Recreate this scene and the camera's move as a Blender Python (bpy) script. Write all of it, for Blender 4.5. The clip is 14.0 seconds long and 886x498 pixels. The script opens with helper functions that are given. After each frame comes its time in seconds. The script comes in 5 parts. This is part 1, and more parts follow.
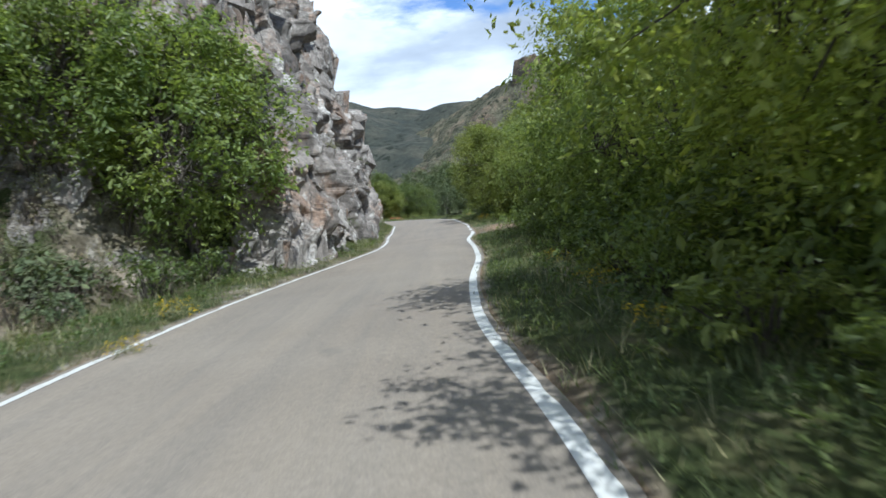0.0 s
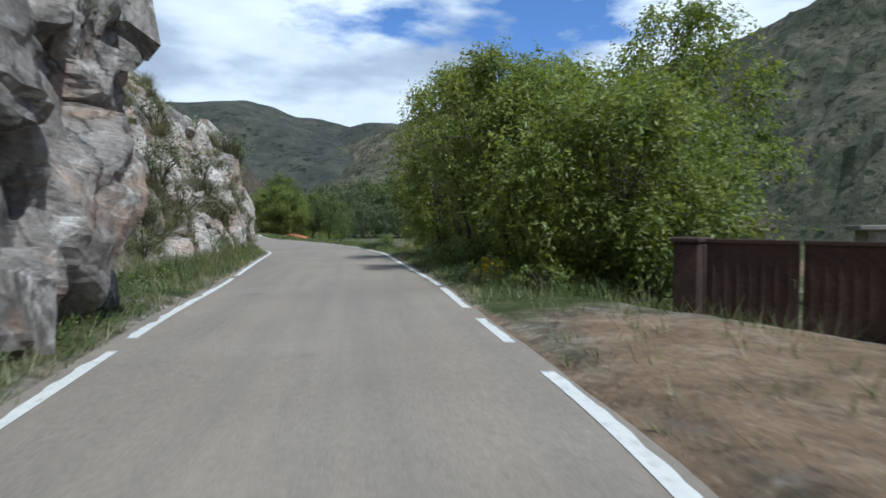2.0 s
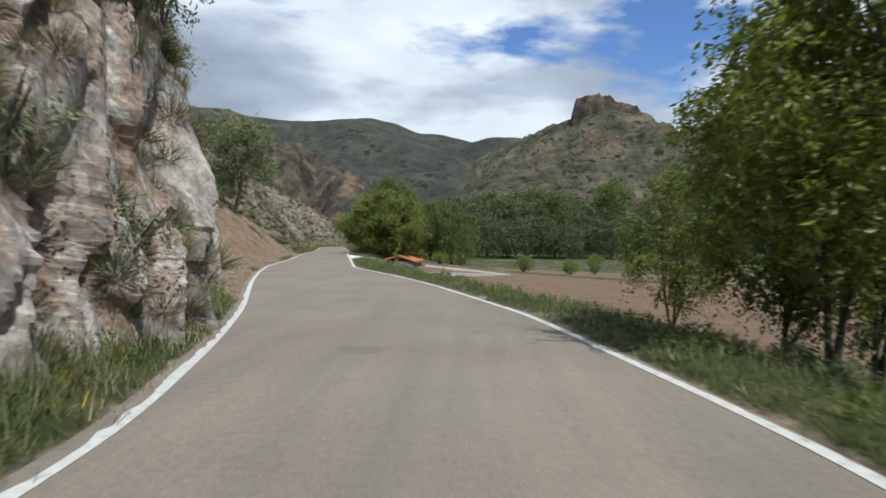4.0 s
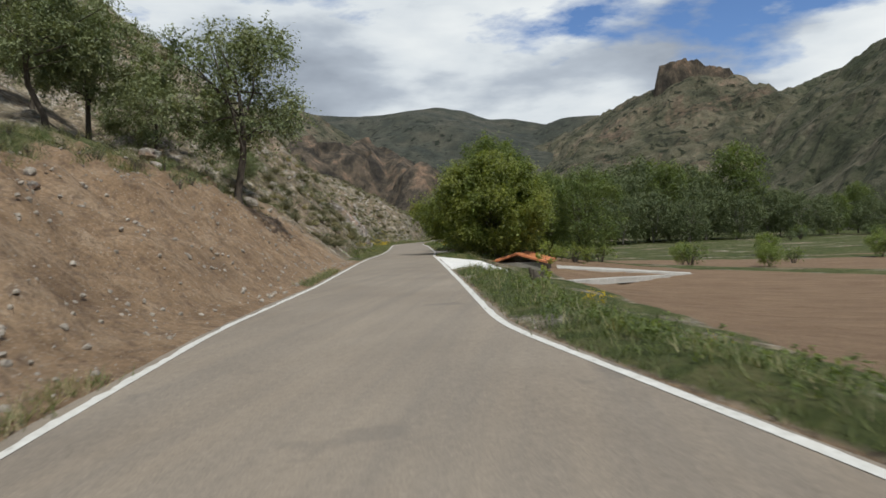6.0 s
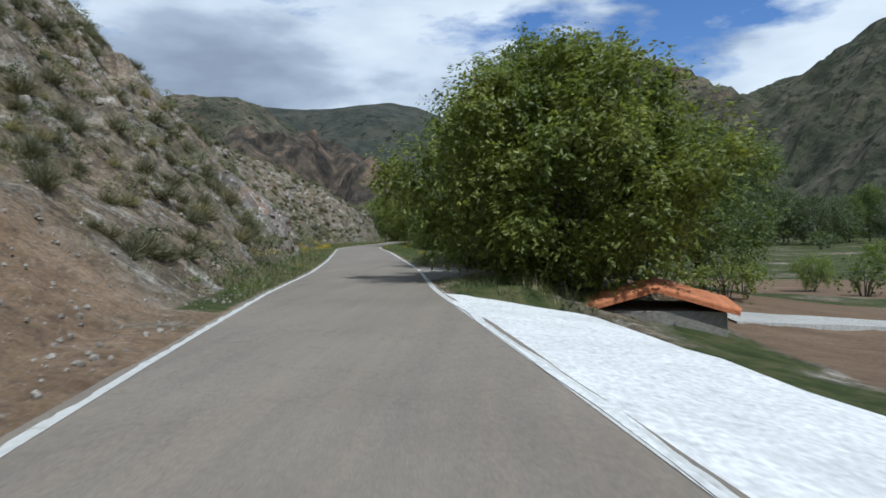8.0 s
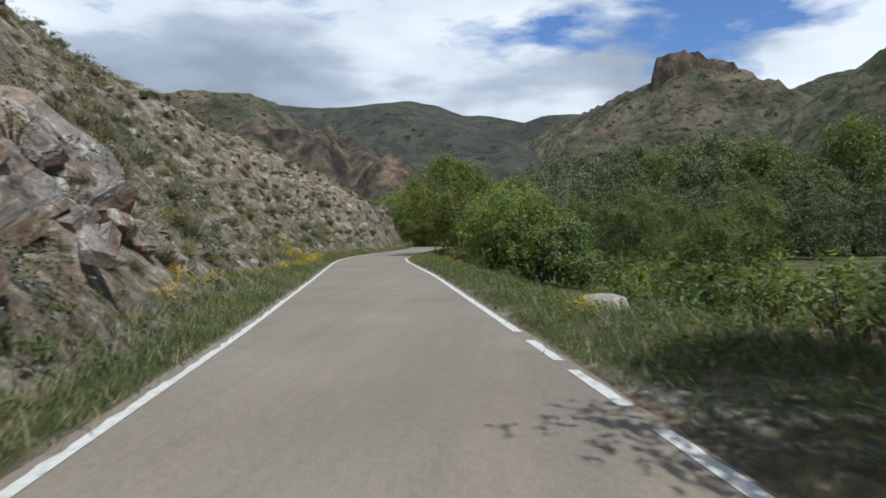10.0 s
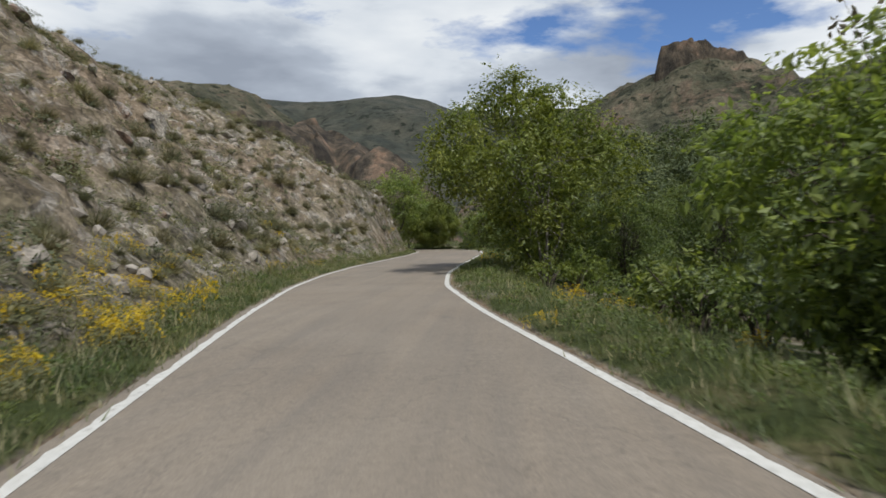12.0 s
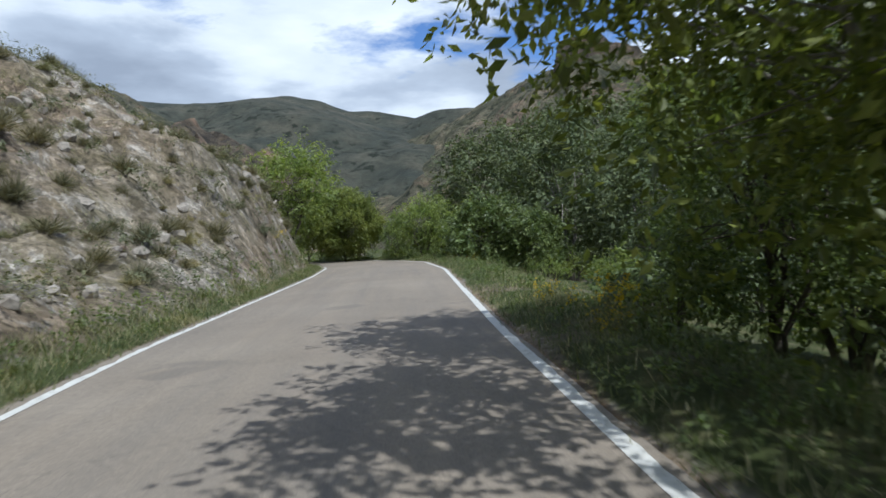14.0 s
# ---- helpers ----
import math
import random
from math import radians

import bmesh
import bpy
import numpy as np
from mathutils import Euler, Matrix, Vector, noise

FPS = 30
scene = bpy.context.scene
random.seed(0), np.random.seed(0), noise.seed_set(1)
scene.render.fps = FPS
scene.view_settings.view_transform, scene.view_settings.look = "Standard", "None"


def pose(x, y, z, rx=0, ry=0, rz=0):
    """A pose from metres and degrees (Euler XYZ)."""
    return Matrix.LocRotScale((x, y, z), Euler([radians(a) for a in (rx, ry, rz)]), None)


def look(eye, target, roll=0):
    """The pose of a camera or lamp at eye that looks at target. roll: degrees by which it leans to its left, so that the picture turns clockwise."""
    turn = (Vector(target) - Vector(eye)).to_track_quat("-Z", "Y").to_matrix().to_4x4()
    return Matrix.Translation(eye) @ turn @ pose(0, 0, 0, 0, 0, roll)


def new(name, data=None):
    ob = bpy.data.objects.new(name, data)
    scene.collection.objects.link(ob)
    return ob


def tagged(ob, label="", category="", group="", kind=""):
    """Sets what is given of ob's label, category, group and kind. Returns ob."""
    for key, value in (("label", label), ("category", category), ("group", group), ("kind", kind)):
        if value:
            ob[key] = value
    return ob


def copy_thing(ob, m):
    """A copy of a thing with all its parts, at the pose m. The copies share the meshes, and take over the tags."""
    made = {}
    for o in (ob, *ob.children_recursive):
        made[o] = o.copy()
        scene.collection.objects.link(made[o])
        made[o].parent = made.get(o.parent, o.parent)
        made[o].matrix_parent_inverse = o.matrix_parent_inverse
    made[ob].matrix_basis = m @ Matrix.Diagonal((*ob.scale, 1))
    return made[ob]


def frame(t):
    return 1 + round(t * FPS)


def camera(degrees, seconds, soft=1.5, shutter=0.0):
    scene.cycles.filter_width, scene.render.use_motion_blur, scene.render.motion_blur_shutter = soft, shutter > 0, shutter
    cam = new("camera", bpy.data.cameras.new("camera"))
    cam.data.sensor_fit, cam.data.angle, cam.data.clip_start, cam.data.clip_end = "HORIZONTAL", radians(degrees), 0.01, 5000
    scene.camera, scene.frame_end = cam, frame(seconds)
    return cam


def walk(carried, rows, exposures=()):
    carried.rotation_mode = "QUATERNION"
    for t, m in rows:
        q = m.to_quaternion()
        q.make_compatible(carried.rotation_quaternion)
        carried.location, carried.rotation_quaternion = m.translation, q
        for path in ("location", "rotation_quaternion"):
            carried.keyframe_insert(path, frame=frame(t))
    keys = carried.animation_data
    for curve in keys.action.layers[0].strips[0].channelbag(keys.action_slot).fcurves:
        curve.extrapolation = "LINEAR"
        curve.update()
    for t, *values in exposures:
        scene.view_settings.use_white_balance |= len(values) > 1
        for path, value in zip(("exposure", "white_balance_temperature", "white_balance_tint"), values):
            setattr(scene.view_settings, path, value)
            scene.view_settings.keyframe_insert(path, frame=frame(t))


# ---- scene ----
cam = camera(68.0, 14.0, soft=1.6, shutter=0.16)
# seconds, place of the eye, yaw to the left, pitch up, roll
ROWS = [
    (0, 7.28, 1.62, 1.34, 0.20, -3.92, -6.78),
    (0.5, 6.78, 7.47, 1.32, -3.44, -3.36, -7.14),
    (1, 6.67, 13.40, 1.32, -6.49, -2.86, -4.22),
    (1.5, 6.69, 19.31, 1.31, -8.15, -3.05, -0.99),
    (2, 6.94, 25.38, 1.19, -7.83, -2.03, 0.41),
    (2.5, 6.89, 31.60, 1.28, -6.66, 0.91, 1.72),
    (3, 6.93, 37.94, 1.34, -3.92, -0.84, -0.82),
    (3.5, 6.59, 43.96, 1.33, -1.02, -1.11, -0.66),
    (4, 5.90, 49.77, 1.32, 2.58, -0.62, 0.97),
    (4.2, 5.54, 52.02, 1.29, 4.26, -0.65, 1.51),
    (5, 3.65, 61.12, 1.29, 6.44, -0.96, 0.24),
    (5.5, 2.34, 66.88, 1.30, 7.77, -1.18, -0.97),
    (6.3, -0.26, 76.35, 1.30, 9.07, -1.60, -3.11),
    (6.5, -0.86, 78.76, 1.31, 8.66, -1.82, -3.38),
    (7, -2.28, 84.87, 1.30, 5.93, -1.00, -2.16),
    (7.2, -2.86, 87.26, 1.33, 4.94, -1.42, -1.70),
    (8, -4.66, 96.64, 1.31, 4.52, -1.38, -1.45),
    (8.7, -6.14, 105.42, 1.30, 4.99, -1.36, -1.48),
    (9.3, -7.76, 113.43, 1.32, 5.65, -1.35, -1.59),
    (9.5, -8.28, 115.90, 1.31, 5.90, -1.31, -1.53),
    (10, -9.67, 122.03, 1.33, 6.02, -1.04, -1.13),
    (10.5, -11.08, 128.00, 1.30, 5.85, -1.06, -0.45),
    (11, -12.42, 134.24, 1.31, 5.92, -1.18, -0.39),
    (11.5, -13.79, 140.34, 1.29, 5.79, -1.12, -1.12),
    (12, -15.11, 146.48, 1.30, 4.93, -1.07, -1.25),
    (12.5, -16.13, 151.92, 1.33, 3.84, -1.61, -1.80),
    (13, -17.00, 157.32, 1.32, 1.67, -1.49, -2.04),
    (13.5, -17.71, 162.45, 1.28, -0.77, -1.71, -4.21),
    (14, -18.25, 167.58, 1.30, -3.88, -1.01, -3.61),
]


def view(x, y, z, yaw, pitch, roll):
    return pose(x, y, z, 0, 0, yaw) @ pose(0, 0, 0, 90 + pitch) @ pose(0, 0, 0, 0, 0, roll)


# seconds, stops, kelvin, tint
LIGHT = [(0, 0.42, 5600, 4), (0.5, 0.45, 5700, 4), (1, 0.36, 5750, 4), (1.5, 0.16, 5800, 4), (2, 0.08, 5500, 4), (2.5, 0.05, 5750, 5), (3, 0.1, 6100, 7), (3.5, 0.1, 6050, 7), (4, 0.05, 6050, 6), (6.5, -0.18, 6550, 6),
         (7, -0.2, 5950, 5), (9.5, -0.06, 5550, 4), (10, -0.03, 6000, 6), (10.5, -0.15, 5950, 6), (11, -0.2, 6300, 8), (12, -0.16, 6400, 8), (12.5, -0.06, 6400, 8), (13, -0.06, 5850, 6), (13.5, 0.03, 5550, 5.5), (14, 0.12, 5750, 6)]
walk(cam, [(t, view(*row)) for t, *row in ROWS], LIGHT)

# ---- sky and sun ----
SUN_FROM = Vector((0.36, -0.52, 1.0)).normalized()
sun = new("sun", bpy.data.lights.new("sun", "SUN"))
sun.data.energy, sun.data.angle, sun.data.color = 4.1, radians(0.6), (1.0, 0.965, 0.91)
sun.matrix_world = look((0, 0, 60), Vector((0, 0, 60)) - SUN_FROM)
tagged(sun, kind="structure")

world = bpy.data.worlds.new("sky")
scene.world = world
world.use_nodes = True


def node(tree, kind, *links, **values):
    """A node of a tree; values go to inputs by name, or to attributes; links are (input, socket)."""
    n = tree.nodes.new(kind)
    for key, value in values.items():
        if key.startswith("_"):
            name = key[1:]
            if name == "operation": n.operation = value
            elif name == "data_type": n.data_type = value
            elif name == "blend_type": n.blend_type = value
            elif name == "sky_type": n.sky_type = value
            elif name == "attribute_name": n.attribute_name = value
            elif name == "feature": n.feature = value
            elif name == "distance": n.distance = value
        else:
            n.inputs[key.replace("__", " ")].default_value = value
    for name, socket in links:
        tree.links.new(socket, n.inputs[name])
    return n


def ramp(tree, socket, *stops):
    n = tree.nodes.new("ShaderNodeValToRGB")
    tree.links.new(socket, n.inputs[0])
    while len(n.color_ramp.elements) < len(stops):
        n.color_ramp.elements.new(0.5)
    for e, (at, c) in zip(n.color_ramp.elements, stops):
        e.position, e.color = at, (*c, 1) if len(c) == 3 else c
    return n.outputs[0]


def grey(v):
    return (v, v, v)


def build_sky():
    t = world.node_tree
    t.nodes.clear()
    sky = t.nodes.new("ShaderNodeTexSky")
    sky.sky_type, sky.sun_disc = "NISHITA", False
    sky.sun_elevation = math.asin(SUN_FROM.z)
    sky.sun_rotation = math.atan2(SUN_FROM.x, SUN_FROM.y)
    sky.air_density, sky.dust_density, sky.ozone_density = 1.0, 0.6, 1.5
    co = t.nodes.new("ShaderNodeTexCoord")
    wide = node(t, "ShaderNodeVectorMath", (0, co.outputs["Generated"]), _operation="MULTIPLY")
    wide.inputs[1].default_value = (1.0, 1.0, 3.0)
    moved = node(t, "ShaderNodeVectorMath", (0, wide.outputs[0]), _operation="ADD")
    moved.inputs[1].default_value = (4.3, 1.7, 0.35)
    axis = node(t, "ShaderNodeSeparateXYZ", (0, co.outputs["Generated"]))
    big = node(t, "ShaderNodeTexNoise", ("Vector", moved.outputs[0]), Scale=3.0, Detail=10.0, Roughness=0.55, Distortion=0.1)
    # the cloud breaks up towards the east
    open_east = node(t, "ShaderNodeMath", (0, axis.outputs[0]), (2, big.outputs["Fac"]), _operation="MULTIPLY_ADD")
    open_east.inputs[1].default_value = -0.10
    cover = ramp(t, open_east.outputs[0], (0.36, grey(0)), (0.45, grey(1)))
    base = node(t, "ShaderNodeVectorMath", (0, moved.outputs[0]), _operation="ADD")
    base.inputs[1].default_value = (0.0, 0.0, 0.10)
    thick = node(t, "ShaderNodeTexNoise", ("Vector", base.outputs[0]), Scale=2.4, Detail=7.0, Roughness=0.5, Distortion=0.1)
    low = node(t, "ShaderNodeMath", (0, axis.outputs[2]), (2, thick.outputs["Fac"]), _operation="MULTIPLY_ADD")
    low.inputs[1].default_value = 0.55
    body = ramp(t, low.outputs[0], (0.54, (9.4, 9.6, 9.9)), (0.63, (7.8, 8.2, 8.8)), (0.69, (5.2, 5.7, 6.6)), (0.80, (3.5, 3.9, 4.7)))
    blue = node(t, "ShaderNodeMix", _data_type="RGBA", _blend_type="MULTIPLY")
    blue.inputs[0].default_value = 1.0
    t.links.new(sky.outputs[0], blue.inputs[6])
    blue.inputs[7].default_value = (0.80, 0.96, 1.28, 1)
    mix = node(t, "ShaderNodeMix", _data_type="RGBA")
    t.links.new(cover, mix.inputs[0])
    t.links.new(blue.outputs[2], mix.inputs[6])
    t.links.new(body, mix.inputs[7])
    back = node(t, "ShaderNodeBackground", ("Color", mix.outputs[2]), Strength=0.1)
    out = t.nodes.new("ShaderNodeOutputWorld")
    t.links.new(back.outputs[0], out.inputs[0])


build_sky()
scene.view_settings.exposure = 0.0


# ---- materials ----
def blank(name):
    m = bpy.data.materials.new(name)
    m.use_nodes = True
    t = m.node_tree
    t.nodes.clear()
    out = t.nodes.new("ShaderNodeOutputMaterial")
    shader = t.nodes.new("ShaderNodeBsdfPrincipled")
    t.links.new(shader.outputs[0], out.inputs[0])
    return m, t, shader


def place(t, scale=(1, 1, 1), turn=(0, 0, 0)):
    co = t.nodes.new("ShaderNodeTexCoord")
    mp = t.nodes.new("ShaderNodeMapping")
    mp.inputs["Scale"].default_value = scale
    mp.inputs["Rotation"].default_value = [radians(a) for a in turn]
    t.links.new(co.outputs["Object"], mp.inputs[0])
    return mp.outputs[0]


def noise_of(t, where, scale, detail=6.0, rough=0.6, distort=0.0):
    return node(t, "ShaderNodeTexNoise", ("Vector", where), Scale=scale, Detail=detail, Roughness=rough, Distortion=distort).outputs["Fac"]


def blend(t, fac, a, b, kind="MIX"):
    n = node(t, "ShaderNodeMix", _data_type="RGBA", _blend_type=kind)
    for i, v in ((0, fac), (6, a), (7, b)):
        if isinstance(v, bpy.types.NodeSocket):
            t.links.new(v, n.inputs[i])
        elif i == 0:
            n.inputs[0].default_value = v
        else:
            n.inputs[i].default_value = (*v, 1)
    return n.outputs[2]


def relief(t, shader, height, strength, distance):
    b = node(t, "ShaderNodeBump", ("Height", height), Strength=strength, Distance=distance)
    t.links.new(b.outputs[0], shader.inputs["Normal"])


def surface(name, stops, scale, fine, rough=0.9, bump=0.4, depth=0.03, stretch=(1, 1, 1), turn=(0, 0, 0), tint=None, band=None):
    """A matt natural surface: a colour ramp over broad noise, finer grain over it, relief."""
    m, t, sh = blank(name)
    w = place(t, stretch, turn)
    broad = noise_of(t, w, scale, 8, 0.65, 0.4)
    col = ramp(t, broad, *stops)
    grain = noise_of(t, w, fine, 6, 0.7)
    g = ramp(t, grain, (0.3, grey(0.62)), (0.7, grey(1.28)))
    col = blend(t, 1.0, col, g, "MULTIPLY")
    if band:
        rocky = ramp(t, noise_of(t, place(t, (1, 1, 0.45), (12, 8, 0)), band[0], 9, 0.7, 0.8), (band[1], grey(0)), (band[1] + 0.09, grey(0.85)))
        col = blend(t, rocky, col, ramp(t, grain, (0.35, (0.045, 0.036, 0.028)), (0.55, (0.15, 0.108, 0.076)), (0.7, (0.27, 0.18, 0.12))))
    if tint:
        spots = ramp(t, noise_of(t, w, tint[0], 5, 0.6), (tint[1], grey(0)), (tint[1] + 0.07, grey(1)))
        col = blend(t, spots, col, tint[2])
    t.links.new(col, sh.inputs["Base Color"])
    sh.inputs["Roughness"].default_value = rough
    sh.inputs["Specular IOR Level"].default_value = 0.25
    relief(t, sh, grain, bump, depth)
    return m


def asphalt_material():
    m, t, sh = blank("asphalt")
    w = place(t)
    grit = noise_of(t, w, 55, 3, 0.8)
    broad = noise_of(t, w, 0.35, 5, 0.6)
    along = noise_of(t, place(t, (2.2, 0.12, 1)), 1.0, 4, 0.6)
    col = ramp(t, broad, (0.3, (0.220, 0.182, 0.142)), (0.7, (0.282, 0.238, 0.188)))
    col = blend(t, ramp(t, along, (0.35, grey(0.0)), (0.75, grey(0.5))), col, (0.148, 0.136, 0.123))
    col = blend(t, 1.0, col, ramp(t, grit, (0.25, grey(0.66)), (0.5, grey(1.0)), (0.75, grey(1.32))), "MULTIPLY")
    col = blend(t, 1.0, col, ramp(t, noise_of(t, w, 13, 5, 0.8), (0.3, grey(0.84)), (0.7, grey(1.15))), "MULTIPLY")
    bent = node(t, "ShaderNodeVectorMath", (0, w), _operation="ADD")
    wander = node(t, "ShaderNodeTexNoise", ("Vector", w), Scale=1.6, Detail=5.0)
    t.links.new(wander.outputs["Color"], bent.inputs[1])
    crack = node(t, "ShaderNodeTexVoronoi", ("Vector", bent.outputs[0]), _feature="DISTANCE_TO_EDGE", Scale=0.55)
    line = ramp(t, crack.outputs["Distance"], (0.0, grey(0.32)), (0.008, grey(0.0)))
    where = ramp(t, noise_of(t, w, 0.09, 3, 0.5), (0.50, grey(0)), (0.60, grey(1)))
    col = blend(t, blend(t, 1.0, line, where, "MULTIPLY"), col, (0.075, 0.068, 0.060))
    patch = ramp(t, noise_of(t, w, 0.55, 4, 0.5), (0.66, grey(0)), (0.70, grey(0.35)))
    col = blend(t, patch, col, (0.115, 0.105, 0.095))
    t.links.new(col, sh.inputs["Base Color"])
    sh.inputs["Roughness"].default_value = 0.82
    sh.inputs["Specular IOR Level"].default_value = 0.3
    relief(t, sh, grit, 0.35, 0.006)
    return m


def paint_material():
    m, t, sh = blank("road_paint")
    w = place(t)
    wear = noise_of(t, w, 9, 6, 0.75)
    col = ramp(t, wear, (0.32, (0.27, 0.255, 0.23)), (0.42, (0.54, 0.53, 0.49)), (0.7, (0.70, 0.69, 0.655)))
    t.links.new(col, sh.inputs["Base Color"])
    sh.inputs["Roughness"].default_value = 0.6
    relief(t, sh, noise_of(t, w, 60, 3, 0.7), 0.3, 0.004)
    return m


def ground_material():
    """Scrubby slope, with grass, bare earth and ploughed soil where the zone says so."""
    m, t, sh = blank("ground")
    w = place(t)
    fine = noise_of(t, w, 14, 6, 0.75)
    mid = noise_of(t, w, 1.1, 7, 0.65, 0.5)
    broad = noise_of(t, w, 0.12, 5, 0.6)
    scrub = ramp(t, mid, (0.30, (0.105, 0.096, 0.058)), (0.46, (0.180, 0.156, 0.108)), (0.58, (0.262, 0.226, 0.172)), (0.74, (0.40, 0.36, 0.30)))
    scrub = blend(t, ramp(t, broad, (0.42, grey(0)), (0.62, grey(0.55))), scrub, (0.235, 0.165, 0.112))
    bare = ramp(t, noise_of(t, place(t, (1, 1, 0.6), (20, 10, 0)), 0.85, 9, 0.72, 0.6), (0.52, grey(0)), (0.58, grey(0.8)))
    scrub = blend(t, bare, scrub, ramp(t, fine, (0.3, (0.21, 0.185, 0.155)), (0.55, (0.36, 0.33, 0.285)), (0.72, (0.50, 0.465, 0.41))))
    chips = None
    for size, low, high in ((1.3, 0.80, 1.18), (3.2, 0.66, 1.26), (9.0, 0.66, 1.30)):
        cell = node(t, "ShaderNodeTexVoronoi", ("Vector", w), Scale=size)
        one = node(t, "ShaderNodeSeparateColor", (0, cell.outputs["Color"]))
        shade = ramp(t, one.outputs[0], (0.0, grey(low)), (1.0, grey(high)))
        scrub = blend(t, 1.0, scrub, shade, "MULTIPLY")
        chips = one.outputs[0]
    grass = ramp(t, mid, (0.30, (0.036, 0.050, 0.016)), (0.50, (0.070, 0.085, 0.030)), (0.66, (0.140, 0.130, 0.062)), (0.76, (0.20, 0.165, 0.105)))
    earth = ramp(t, mid, (0.25, (0.148, 0.096, 0.058)), (0.5, (0.272, 0.184, 0.113)), (0.75, (0.40, 0.295, 0.20)))
    soil = ramp(t, noise_of(t, place(t, (0.35, 2.4, 1), (0, 0, 14)), 1.0, 6, 0.65), (0.3, (0.165, 0.108, 0.070)), (0.7, (0.265, 0.185, 0.122)))
    zone = node(t, "ShaderNodeAttribute", _attribute_name="zone")
    sep = node(t, "ShaderNodeSeparateColor", (0, zone.outputs["Color"]))
    edge = node(t, "ShaderNodeMath", (0, fine), _operation="SUBTRACT")
    edge.inputs[1].default_value = 0.5

    def share(socket):
        a = node(t, "ShaderNodeMath", (0, edge.outputs[0]), (2, socket), _operation="MULTIPLY_ADD")
        a.inputs[1].default_value = 0.9
        return ramp(t, a.outputs[0], (0.38, grey(0)), (0.62, grey(1)))

    pebble = ramp(t, noise_of(t, w, 26, 3, 0.55), (0.60, grey(0)), (0.66, grey(0.8)))
    earth = blend(t, pebble, earth, (0.40, 0.34, 0.28))
    earth = blend(t, ramp(t, noise_of(t, w, 4.5, 6, 0.7), (0.50, grey(0)), (0.62, grey(0.6))), earth, (0.125, 0.088, 0.066))
    col = blend(t, share(sep.outputs[1]), scrub, earth)
    col = blend(t, share(sep.outputs[2]), col, soil)
    col = blend(t, share(sep.outputs[0]), col, grass)
    col = blend(t, 1.0, col, ramp(t, fine, (0.28, grey(0.6)), (0.72, grey(1.3))), "MULTIPLY")
    t.links.new(col, sh.inputs["Base Color"])
    sh.inputs["Roughness"].default_value = 0.95
    sh.inputs["Specular IOR Level"].default_value = 0.15
    relief(t, sh, blend(t, 0.4, fine, chips), 0.9, 0.11)
    return m


